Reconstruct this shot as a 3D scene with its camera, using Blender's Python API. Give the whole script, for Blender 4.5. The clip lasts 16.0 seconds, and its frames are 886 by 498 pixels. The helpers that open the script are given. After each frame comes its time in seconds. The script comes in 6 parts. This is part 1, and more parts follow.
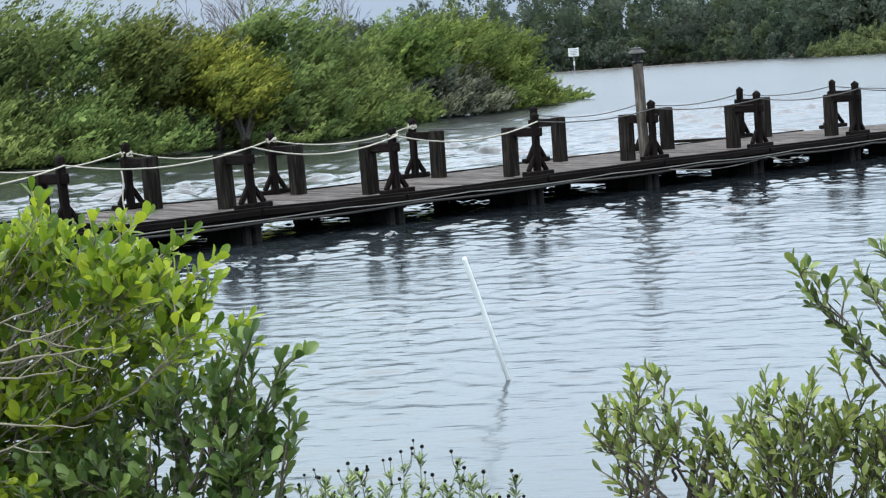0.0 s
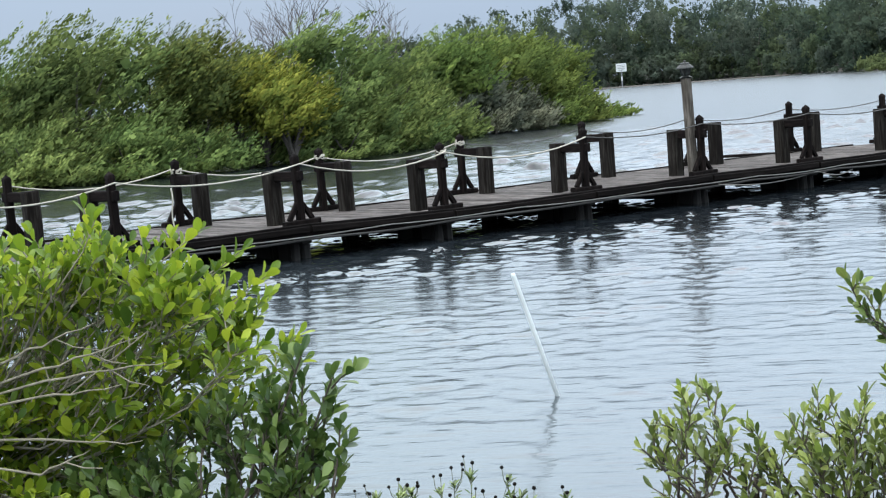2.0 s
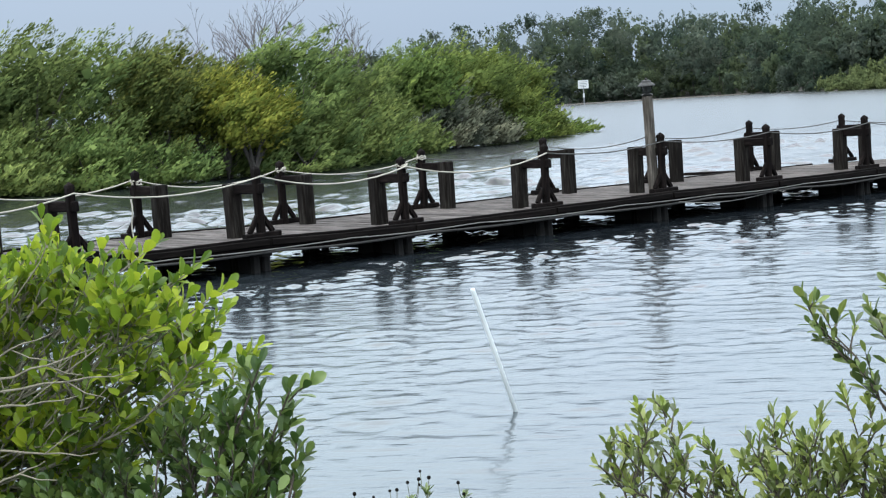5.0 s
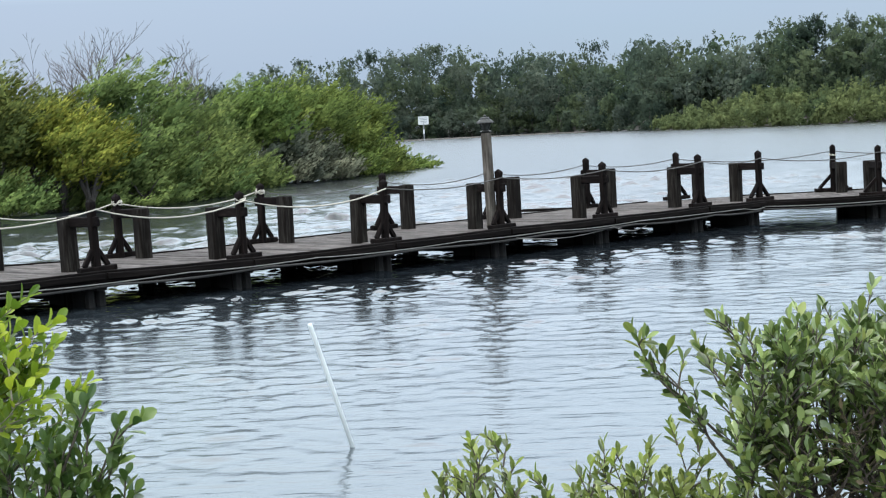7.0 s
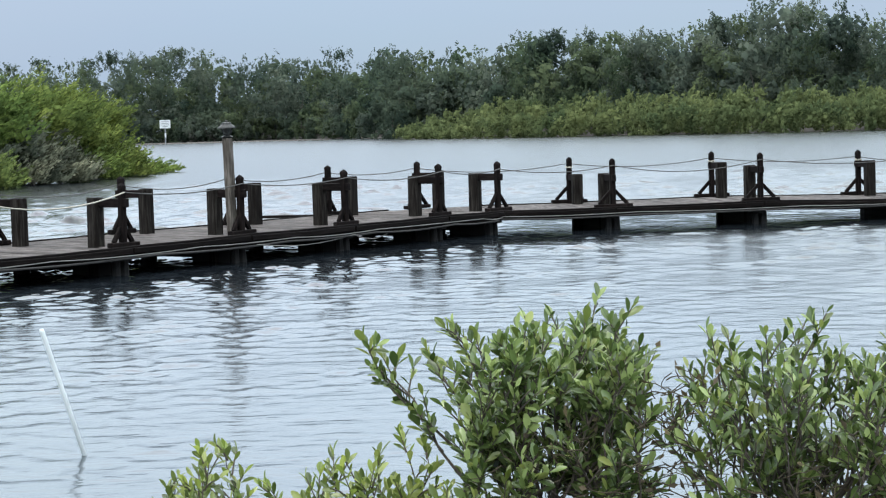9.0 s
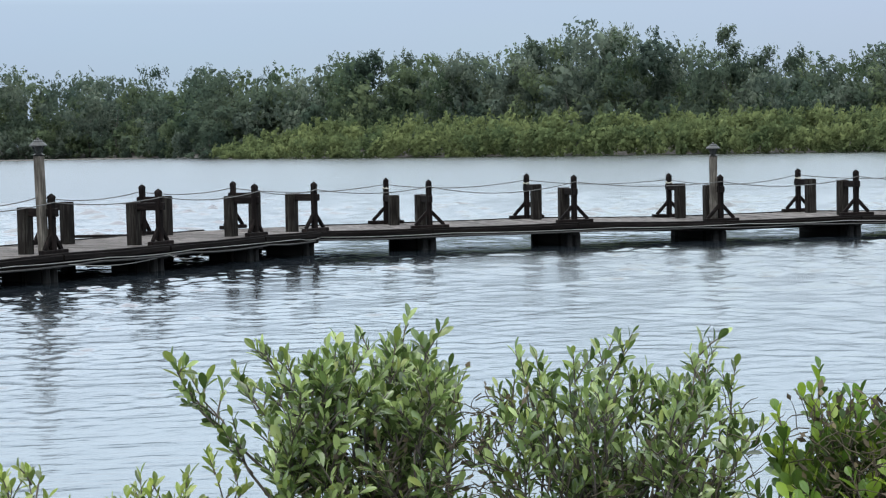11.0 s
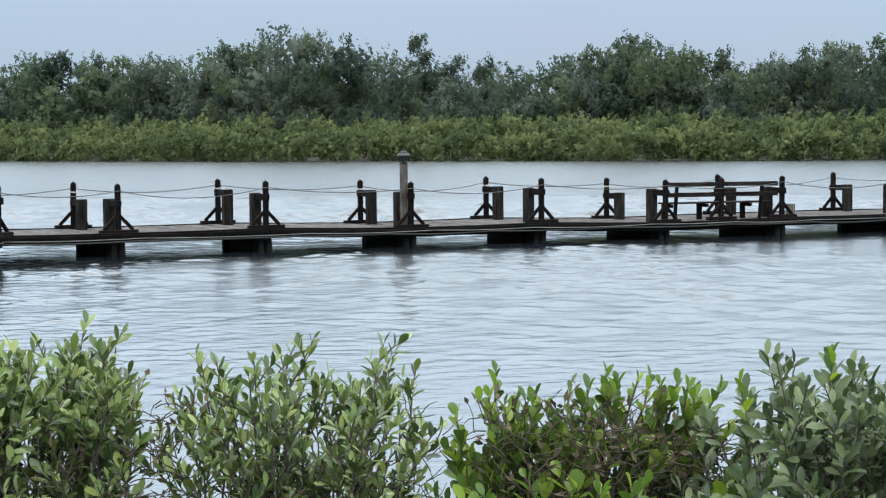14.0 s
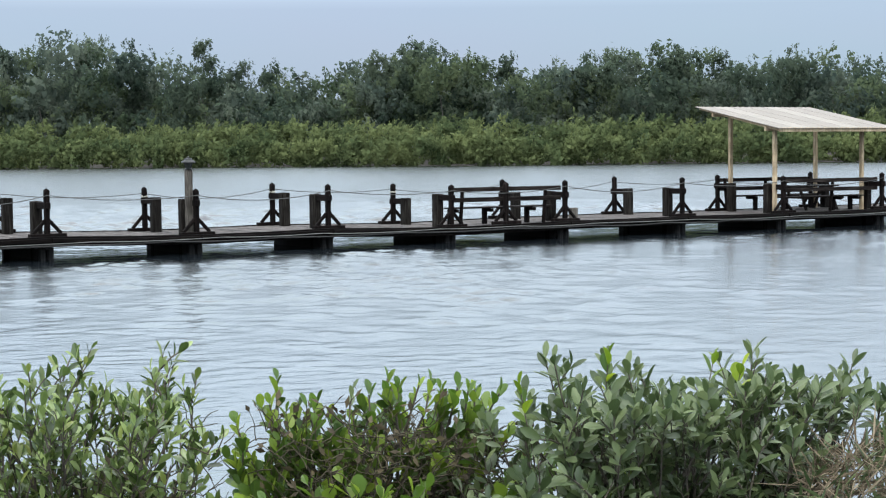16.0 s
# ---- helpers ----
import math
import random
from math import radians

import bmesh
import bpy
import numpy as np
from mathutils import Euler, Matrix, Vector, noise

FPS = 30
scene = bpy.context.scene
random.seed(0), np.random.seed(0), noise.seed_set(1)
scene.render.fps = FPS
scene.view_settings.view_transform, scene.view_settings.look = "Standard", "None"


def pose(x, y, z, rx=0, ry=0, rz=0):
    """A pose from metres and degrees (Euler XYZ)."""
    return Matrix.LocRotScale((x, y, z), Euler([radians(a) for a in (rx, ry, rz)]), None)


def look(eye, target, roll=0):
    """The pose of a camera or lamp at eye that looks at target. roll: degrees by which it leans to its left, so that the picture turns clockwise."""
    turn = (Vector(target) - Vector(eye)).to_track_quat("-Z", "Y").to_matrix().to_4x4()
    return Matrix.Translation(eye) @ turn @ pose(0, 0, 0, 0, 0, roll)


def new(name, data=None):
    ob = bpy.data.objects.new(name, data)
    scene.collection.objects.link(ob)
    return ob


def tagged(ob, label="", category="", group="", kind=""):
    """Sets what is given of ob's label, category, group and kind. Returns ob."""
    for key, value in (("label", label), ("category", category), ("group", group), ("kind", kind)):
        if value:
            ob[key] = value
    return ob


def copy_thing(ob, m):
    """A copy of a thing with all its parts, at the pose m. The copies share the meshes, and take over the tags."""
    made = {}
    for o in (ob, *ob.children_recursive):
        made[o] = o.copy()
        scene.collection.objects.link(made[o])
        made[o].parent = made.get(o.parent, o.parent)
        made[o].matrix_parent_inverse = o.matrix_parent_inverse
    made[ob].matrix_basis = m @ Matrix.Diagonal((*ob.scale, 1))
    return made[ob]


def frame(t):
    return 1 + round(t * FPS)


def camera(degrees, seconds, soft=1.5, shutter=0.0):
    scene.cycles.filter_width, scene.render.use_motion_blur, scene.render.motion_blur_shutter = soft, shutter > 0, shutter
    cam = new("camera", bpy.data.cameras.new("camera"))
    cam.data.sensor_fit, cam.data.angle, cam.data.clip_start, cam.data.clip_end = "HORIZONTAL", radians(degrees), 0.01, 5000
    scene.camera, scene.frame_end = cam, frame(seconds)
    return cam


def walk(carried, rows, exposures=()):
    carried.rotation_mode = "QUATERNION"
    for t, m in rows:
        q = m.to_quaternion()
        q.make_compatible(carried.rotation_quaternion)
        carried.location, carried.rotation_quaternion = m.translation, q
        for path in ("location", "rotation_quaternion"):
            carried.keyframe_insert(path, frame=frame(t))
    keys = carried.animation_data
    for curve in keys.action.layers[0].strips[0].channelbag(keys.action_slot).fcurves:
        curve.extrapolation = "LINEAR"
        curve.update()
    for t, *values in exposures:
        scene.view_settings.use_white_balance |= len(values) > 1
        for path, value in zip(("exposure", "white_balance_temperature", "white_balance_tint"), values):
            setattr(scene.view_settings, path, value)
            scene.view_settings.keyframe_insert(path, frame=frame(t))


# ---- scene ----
# ---------------------------------------------------------------- camera and its walk
cam = camera(28.16, 16.0, soft=1.2)
EYE_Z, ARM = 2.52, 0.177


def aim(az, pitch, roll):
    """Pose of a phone held at arm's length by someone who turns on the spot."""
    a, p = radians(az), radians(pitch)
    eye = Vector((ARM * math.sin(a), ARM * math.cos(a), EYE_Z))
    way = Vector((math.sin(a) * math.cos(p), math.cos(a) * math.cos(p), math.sin(p)))
    return look(eye, eye + 10 * way, roll)


TURN = [
    (0, -10.051, -5.773, -4.047), (0.5, -10.400, -5.502, -4.221), (1, -10.785, -5.360, -4.399),
    (1.5, -11.250, -5.253, -4.439), (2, -11.571, -5.140, -4.340), (2.5, -11.525, -4.984, -4.141),
    (3, -11.135, -4.857, -3.960), (3.5, -10.654, -4.869, -3.748), (5.8, -9.730, -4.455, -3.450), (6, -9.205, -4.316, -3.367),
    (6.5, -7.381, -4.034, -3.193), (7, -4.992, -3.916, -2.919), (7.5, -2.497, -3.957, -2.590),
    (8, -0.249, -4.060, -2.268), (8.5, 1.680, -4.088, -1.886), (9, 3.387, -4.015, -1.591),
    (11.5, 10.723, -3.372, -0.938), (12, 12.144, -3.321, -0.817), (12.5, 13.682, -3.285, -0.643),
    (13, 15.400, -3.295, -0.463), (13.5, 17.292, -3.341, -0.368), (14, 19.286, -3.408, -0.283),
    (14.5, 21.131, -3.391, -0.299), (15, 22.850, -3.343, -0.366), (15.5, 24.538, -3.286, -0.453),
    (16, 26.167, -3.264, -0.532),
]
walk(cam, [(t, aim(a, p, r)) for t, a, p, r in TURN])

# ---------------------------------------------------------------- world and sun
EXPOSURE = 0.25
scene.view_settings.exposure = EXPOSURE
SUN_EL, SUN_AZ = 58, 215
world = bpy.data.worlds.new("overcast_sky")
world.use_nodes = True
scene.world = world
wn, wl = world.node_tree.nodes, world.node_tree.links
wn.clear()
w_out, w_bg = wn.new("ShaderNodeOutputWorld"), wn.new("ShaderNodeBackground")
w_sky = wn.new("ShaderNodeTexSky")
w_sky.sky_type, w_sky.sun_disc = "NISHITA", False
w_sky.sun_elevation, w_sky.sun_rotation = radians(SUN_EL), radians(SUN_AZ)
w_sky.air_density, w_sky.dust_density = 1.0, 3.0
w_tc, w_sep, w_ramp = wn.new("ShaderNodeTexCoord"), wn.new("ShaderNodeSeparateXYZ"), wn.new("ShaderNodeValToRGB")
w_cloud, w_map, w_add = wn.new("ShaderNodeTexNoise"), wn.new("ShaderNodeMapping"), wn.new("ShaderNodeMix")
w_scale, w_mix = wn.new("ShaderNodeVectorMath"), wn.new("ShaderNodeMix")
for m in (w_add, w_mix):
    m.data_type = "RGBA"
# an overcast dome: several times brighter overhead than at the horizon
for i, (p, c) in enumerate([(0.0, (0.385, 0.485, 0.61)), (0.08, (0.43, 0.545, 0.695)), (0.125, (1.22, 1.47, 1.73)), (0.30, (1.92, 2.26, 2.58)), (0.55, (2.95, 3.2, 3.4)), (1.0, (3.75, 4.0, 4.15))]):
    e = w_ramp.color_ramp.elements[i] if i < 2 else w_ramp.color_ramp.elements.new(p)
    e.position, e.color = p, (*c, 1)
w_map.inputs["Scale"].default_value = (1.2, 1.2, 5.0)
w_cloud.inputs["Scale"].default_value, w_cloud.inputs["Detail"].default_value = 2.2, 4
w_add.blend_type = "SOFT_LIGHT"
w_add.inputs["Factor"].default_value = 0.12
w_scale.operation = "SCALE"
w_scale.inputs["Scale"].default_value = 0.10
w_mix.inputs["Factor"].default_value = 0.12
w_bg.inputs["Strength"].default_value = 1.0
wl.new(w_tc.outputs["Generated"], w_sep.inputs[0])
wl.new(w_sep.outputs["Z"], w_ramp.inputs[0])
wl.new(w_tc.outputs["Generated"], w_map.inputs["Vector"])
wl.new(w_map.outputs[0], w_cloud.inputs["Vector"])
wl.new(w_ramp.outputs["Color"], w_add.inputs["A"])
wl.new(w_cloud.outputs["Color"], w_add.inputs["B"])
wl.new(w_sky.outputs[0], w_scale.inputs[0])
wl.new(w_add.outputs["Result"], w_mix.inputs["A"])
wl.new(w_scale.outputs[0], w_mix.inputs["B"])
wl.new(w_mix.outputs["Result"], w_bg.inputs["Color"])
wl.new(w_bg.outputs[0], w_out.inputs[0])

sun = new("sun", bpy.data.lights.new("sun", "SUN"))
sun.data.energy, sun.data.angle, sun.data.color = 1.4, radians(20), (1.0, 0.97, 0.92)
s_el, s_az = radians(SUN_EL), radians(SUN_AZ)
sun.matrix_world = look((math.sin(s_az) * math.cos(s_el) * 60, math.cos(s_az) * math.cos(s_el) * 60, math.sin(s_el) * 60), (0, 0, 0))


# ---------------------------------------------------------------- line of the boardwalk
DECK_Z, DECK_W = 0.50, 3.0
TURN_A, TURN_B = 49.01, 5.71            # bearings of the two arms, from +x towards +y
ARM_A = (Vector((0, 36.25, 0)), radians(TURN_A))
ARM_B = (Vector((3.673, 40.477, 0)), radians(TURN_B))


# ---------------------------------------------------------------- materials
def shader(name):
    m = bpy.data.materials.new(name)
    m.use_nodes = True
    return m, m.node_tree.nodes, m.node_tree.links, m.node_tree.nodes["Principled BSDF"]


def ramp_of(nodes, stops):
    r = nodes.new("ShaderNodeValToRGB")
    for i, (p, c) in enumerate(stops):
        e = r.color_ramp.elements[i] if i < 2 else r.color_ramp.elements.new(p)
        e.position, e.color = p, (*c, 1)
    return r


def wood(name, dark, mid, pale, stretch=(1, 1, 0.08), rough=0.85, streak=0.62, per_object=0.25, bump=0.5, gloss=0.08):
    """Weathered timber: long grain, pale worn streaks, blotches of damp, a tone of its own for each piece."""
    m, n, l, b = shader(name)
    tc, mp, grain, blot, info = n.new("ShaderNodeTexCoord"), n.new("ShaderNodeMapping"), n.new("ShaderNodeTexNoise"), n.new("ShaderNodeTexNoise"), n.new("ShaderNodeObjectInfo")
    off = n.new("ShaderNodeVectorMath")
    off.operation = "MULTIPLY_ADD"
    off.inputs[1].default_value = (1, 1, 1)
    sc = n.new("ShaderNodeVectorMath")
    sc.operation = "SCALE"
    sc.inputs[0].default_value = (37, 19, 53)
    l.new(info.outputs["Random"], sc.inputs["Scale"])
    l.new(tc.outputs["Object"], off.inputs[0])
    l.new(sc.outputs[0], off.inputs[2])
    mp.inputs["Scale"].default_value = stretch
    l.new(off.outputs[0], mp.inputs["Vector"])
    l.new(mp.outputs[0], grain.inputs["Vector"])
    grain.inputs["Scale"].default_value, grain.inputs["Detail"].default_value, grain.inputs["Roughness"].default_value = 26, 6, 0.65
    l.new(off.outputs[0], blot.inputs["Vector"])
    blot.inputs["Scale"].default_value, blot.inputs["Detail"].default_value = 2.6, 3
    r = ramp_of(n, [(0.3, dark), (streak, pale), (0.48, mid)])
    l.new(grain.outputs["Fac"], r.inputs[0])
    mul = n.new("ShaderNodeMix")
    mul.data_type, mul.blend_type = "RGBA", "MULTIPLY"
    mul.inputs["Factor"].default_value = 0.75
    r2 = ramp_of(n, [(0.32, (0.45, 0.43, 0.42)), (0.66, (1.15, 1.12, 1.1))])
    l.new(blot.outputs["Fac"], r2.inputs[0])
    l.new(r.outputs[0], mul.inputs["A"])
    l.new(r2.outputs[0], mul.inputs["B"])
    hsv = n.new("ShaderNodeHueSaturation")
    mr = n.new("ShaderNodeMapRange")
    mr.inputs["To Min"].default_value, mr.inputs["To Max"].default_value = 1 - per_object, 1 + per_object
    l.new(info.outputs["Random"], mr.inputs["Value"])
    l.new(mr.outputs[0], hsv.inputs["Value"])
    l.new(mul.outputs["Result"], hsv.inputs["Color"])
    l.new(hsv.outputs[0], b.inputs["Base Color"])
    b.inputs["Roughness"].default_value = rough
    b.inputs["Specular IOR Level"].default_value = gloss
    bp = n.new("ShaderNodeBump")
    bp.inputs["Strength"].default_value, bp.inputs["Distance"].default_value = bump, 0.01
    l.new(grain.outputs["Fac"], bp.inputs["Height"])
    l.new(bp.outputs[0], b.inputs["Normal"])
    return m


def foliage(name, dark, mid, pale, rough=0.5, see_through=0.35, per_tree=0.0, blotch=0.0, gloss=0.35):
    """Leaves: a tone for each leaf, some light let through."""
    m, n, l, b = shader(name)
    geo, info = n.new("ShaderNodeNewGeometry"), n.new("ShaderNodeObjectInfo")
    add = n.new("ShaderNodeMath")
    add.operation = "ADD"
    l.new(geo.outputs["Random Per Island"], add.inputs[0])
    l.new(info.outputs["Random"], add.inputs[1])
    fr = n.new("ShaderNodeMath")
    fr.operation = "FRACT"
    l.new(add.outputs[0], fr.inputs[0])
    r = ramp_of(n, [(0.0, dark), (1.0, pale), (0.55, mid)])
    l.new(fr.outputs[0], r.inputs[0])
    col = r.outputs[0]
    if blotch:
        tc, ns = n.new("ShaderNodeTexCoord"), n.new("ShaderNodeTexNoise")
        ns.inputs["Scale"].default_value, ns.inputs["Detail"].default_value = blotch, 3
        l.new(tc.outputs["Object"], ns.inputs["Vector"])
        r2 = ramp_of(n, [(0.34, (0.55, 0.62, 0.6)), (0.66, (1.3, 1.22, 1.05))])
        l.new(ns.outputs["Fac"], r2.inputs[0])
        mul = n.new("ShaderNodeMix")
        mul.data_type, mul.blend_type = "RGBA", "MULTIPLY"
        mul.inputs["Factor"].default_value = 1
        l.new(col, mul.inputs["A"])
        l.new(r2.outputs[0], mul.inputs["B"])
        col = mul.outputs["Result"]
    if per_tree:
        hs, mr = n.new("ShaderNodeHueSaturation"), n.new("ShaderNodeMapRange")
        mr.inputs["To Min"].default_value, mr.inputs["To Max"].default_value = 1 - per_tree, 1 + per_tree
        l.new(info.outputs["Random"], mr.inputs["Value"])
        l.new(mr.outputs[0], hs.inputs["Value"])
        far, sh, hue = n.new("ShaderNodeMath"), n.new("ShaderNodeMath"), n.new("ShaderNodeMapRange")
        far.operation, sh.operation = "MULTIPLY", "FRACT"
        far.inputs[1].default_value = 7.3
        hue.inputs["To Min"].default_value, hue.inputs["To Max"].default_value = 0.472, 0.500
        l.new(info.outputs["Random"], far.inputs[0])
        l.new(far.outputs[0], sh.inputs[0])
        l.new(sh.outputs[0], hue.inputs["Value"])
        l.new(hue.outputs[0], hs.inputs["Hue"])
        l.new(col, hs.inputs["Color"])
        col = hs.outputs[0]
    l.new(col, b.inputs["Base Color"])
    b.inputs["Roughness"].default_value = rough
    b.inputs["Specular IOR Level"].default_value = gloss
    tr, mix = n.new("ShaderNodeBsdfTranslucent"), n.new("ShaderNodeMixShader")
    l.new(col, tr.inputs["Color"])
    mix.inputs[0].default_value = see_through
    l.new(b.outputs[0], mix.inputs[1])
    l.new(tr.outputs[0], mix.inputs[2])
    l.new(mix.outputs[0], n["Material Output"].inputs["Surface"])
    return m


def plain(name, c, rough=0.7, metal=0.0, var=0.25, scale=8.0, bump=0.0, gloss=0.5):
    m, n, l, b = shader(name)
    b.inputs["Specular IOR Level"].default_value = gloss
    tc, ns = n.new("ShaderNodeTexCoord"), n.new("ShaderNodeTexNoise")
    ns.inputs["Scale"].default_value, ns.inputs["Detail"].default_value = scale, 5
    l.new(tc.outputs["Object"], ns.inputs["Vector"])
    r = ramp_of(n, [(0.3, tuple(v * (1 - var) for v in c)), (0.7, tuple(v * (1 + var) for v in c))])
    l.new(ns.outputs["Fac"], r.inputs[0])
    l.new(r.outputs[0], b.inputs["Base Color"])
    b.inputs["Roughness"].default_value, b.inputs["Metallic"].default_value = rough, metal
    if bump:
        bp = n.new("ShaderNodeBump")
        bp.inputs["Strength"].default_value, bp.inputs["Distance"].default_value = bump, 0.02
        l.new(ns.outputs["Fac"], bp.inputs["Height"])
        l.new(bp.outputs[0], b.inputs["Normal"])
    return m


def water_material():
    m, n, l, b = shader("bay_water")
    b.inputs["IOR"].default_value = 1.33
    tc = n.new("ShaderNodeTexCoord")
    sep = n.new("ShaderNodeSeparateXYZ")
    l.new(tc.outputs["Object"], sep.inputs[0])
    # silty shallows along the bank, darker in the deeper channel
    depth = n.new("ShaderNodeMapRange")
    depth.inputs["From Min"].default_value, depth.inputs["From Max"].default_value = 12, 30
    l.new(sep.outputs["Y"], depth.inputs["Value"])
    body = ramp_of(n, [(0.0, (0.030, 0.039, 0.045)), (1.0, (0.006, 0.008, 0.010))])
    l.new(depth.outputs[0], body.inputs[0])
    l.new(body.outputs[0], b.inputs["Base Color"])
    height = None
    # fine chop on top of the modelled waves
    for sc, rot, stretch, w in ((2.2, -6, (0.6, 1.0, 1), 1.0), (6.5, 10, (0.7, 1.0, 1), 0.35)):
        mp, ns, mu = n.new("ShaderNodeMapping"), n.new("ShaderNodeTexNoise"), n.new("ShaderNodeMath")
        mp.inputs["Rotation"].default_value = (0, 0, radians(rot))
        mp.inputs["Scale"].default_value = stretch
        ns.inputs["Scale"].default_value, ns.inputs["Detail"].default_value = sc, 2.5
        l.new(tc.outputs["Object"], mp.inputs["Vector"])
        l.new(mp.outputs[0], ns.inputs["Vector"])
        mu.operation = "MULTIPLY_ADD"
        mu.inputs[1].default_value = w
        l.new(ns.outputs["Fac"], mu.inputs[0])
        if height:
            l.new(height, mu.inputs[2])
        else:
            mu.inputs[2].default_value = 0
        height = mu.outputs[0]
    # wavelets with short thin crests close to the bank
    mp, ns, close, mu = n.new("ShaderNodeMapping"), n.new("ShaderNodeTexNoise"), n.new("ShaderNodeMapRange"), n.new("ShaderNodeMath")
    mp.inputs["Rotation"].default_value = (0, 0, radians(-4))
    mp.inputs["Scale"].default_value = (0.26, 1.0, 1)
    ns.inputs["Scale"].default_value, ns.inputs["Detail"].default_value = 7.0, 2
    close.inputs["From Min"].default_value, close.inputs["From Max"].default_value = 13, 28
    close.inputs["To Min"].default_value, close.inputs["To Max"].default_value = 0.5, 0.1
    l.new(tc.outputs["Object"], mp.inputs["Vector"])
    l.new(mp.outputs[0], ns.inputs["Vector"])
    l.new(sep.outputs["Y"], close.inputs["Value"])
    mu.operation = "MULTIPLY_ADD"
    l.new(ns.outputs["Fac"], mu.inputs[0])
    l.new(close.outputs[0], mu.inputs[1])
    l.new(height, mu.inputs[2])
    height = mu.outputs[0]
    # longer ripples out on the bay
    mp, ns, far, mu = n.new("ShaderNodeMapping"), n.new("ShaderNodeTexNoise"), n.new("ShaderNodeMapRange"), n.new("ShaderNodeMath")
    mp.inputs["Scale"].default_value = (0.5, 0.13, 1)
    ns.inputs["Scale"].default_value, ns.inputs["Detail"].default_value = 0.8, 4
    far.inputs["From Min"].default_value, far.inputs["From Max"].default_value = 48, 90
    far.inputs["To Max"].default_value = 24.0
    l.new(tc.outputs["Object"], mp.inputs["Vector"])
    l.new(mp.outputs[0], ns.inputs["Vector"])
    l.new(sep.outputs["Y"], far.inputs["Value"])
    mu.operation = "MULTIPLY_ADD"
    l.new(ns.outputs["Fac"], mu.inputs[0])
    l.new(far.outputs[0], mu.inputs[1])
    l.new(height, mu.inputs[2])
    height = mu.outputs[0]
    bp = n.new("ShaderNodeBump")
    bp.inputs["Strength"].default_value, bp.inputs["Distance"].default_value = 0.5, 0.03
    l.new(height, bp.inputs["Height"])
    l.new(bp.outputs[0], b.inputs["Normal"])
    # ripples too fine to stand out one by one roughen the open bay; the sheltered inlet is smoother
    mr, open_bay = n.new("ShaderNodeMapRange"), n.new("ShaderNodeMath")
    open_bay.operation = "MULTIPLY_ADD"
    open_bay.inputs[1].default_value = 3.0
    l.new(sep.outputs["X"], open_bay.inputs[0])
    l.new(sep.outputs["Y"], open_bay.inputs[2])
    l.new(open_bay.outputs[0], mr.inputs["Value"])
    mr.inputs["From Min"].default_value, mr.inputs["From Max"].default_value = 36, 60
    mr.inputs["To Min"].default_value, mr.inputs["To Max"].default_value = 0.15, 0.225
    away, rougher = n.new("ShaderNodeMapRange"), n.new("ShaderNodeMath")
    l.new(sep.outputs["Y"], away.inputs["Value"])
    away.inputs["From Min"].default_value, away.inputs["From Max"].default_value = 42, 72
    away.inputs["To Min"].default_value, away.inputs["To Max"].default_value = 0.12, 0.19
    rougher.operation = "MAXIMUM"
    l.new(mr.outputs[0], rougher.inputs[0])
    l.new(away.outputs[0], rougher.inputs[1])
    # the floats of the boardwalk still the ripples beside and beneath them
    rough = rougher.outputs[0]
    for (o, a), x0, x1, n0, n1, calm in ((ARM_A, 4.0, 7.0, 2.5, 7.0, 0.35), (ARM_B, 4.0, 1.0, 1.9, 5.5, 0.2)):
        dot, off, ab, near, beyond, either, mul = [n.new("ShaderNodeMath") if k not in (0, 3, 4) else n.new("ShaderNodeVectorMath" if k == 0 else "ShaderNodeMapRange") for k in range(7)]
        dot.operation, off.operation, ab.operation, either.operation, mul.operation = "DOT_PRODUCT", "SUBTRACT", "ABSOLUTE", "MAXIMUM", "MULTIPLY"
        dot.inputs[1].default_value = (-math.sin(a), math.cos(a), 0)
        l.new(tc.outputs["Object"], dot.inputs[0])
        l.new(dot.outputs["Value"], off.inputs[0])
        off.inputs[1].default_value = -o.x * math.sin(a) + o.y * math.cos(a) + DECK_W / 2
        l.new(off.outputs[0], ab.inputs[0])
        l.new(ab.outputs[0], near.inputs["Value"])
        near.inputs["From Min"].default_value, near.inputs["From Max"].default_value = n0, n1
        near.inputs["To Min"].default_value, near.inputs["To Max"].default_value = calm, 1.0
        l.new(sep.outputs["X"], beyond.inputs["Value"])
        beyond.inputs["From Min"].default_value, beyond.inputs["From Max"].default_value = x0, x1
        l.new(near.outputs[0], either.inputs[0])
        l.new(beyond.outputs[0], either.inputs[1])
        l.new(rough, mul.inputs[0])
        l.new(either.outputs[0], mul.inputs[1])
        rough = mul.outputs[0]
    l.new(rough, b.inputs["Roughness"])
    return m


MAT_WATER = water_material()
MAT_POST = wood("dark_post_timber", (0.0011, 0.0008, 0.0007), (0.0033, 0.0022, 0.0020), (0.0100, 0.0073, 0.0066))
MAT_PILE = wood("weathered_pile_timber", (0.0023, 0.0019, 0.0017), (0.0071, 0.0059, 0.0050), (0.0264, 0.0248, 0.0220), streak=0.64)
MAT_BEAM = wood("cross_beam_timber", (0.0016, 0.0012, 0.0012), (0.0045, 0.0031, 0.0031), (0.0113, 0.0085, 0.0080), stretch=(1, 0.08, 1))
MAT_DECK = wood("grey_deck_boards", (0.0263, 0.0234, 0.0223), (0.0602, 0.0545, 0.0518), (0.1127, 0.1052, 0.1035), stretch=(1, 0.08, 1), per_object=0.35)
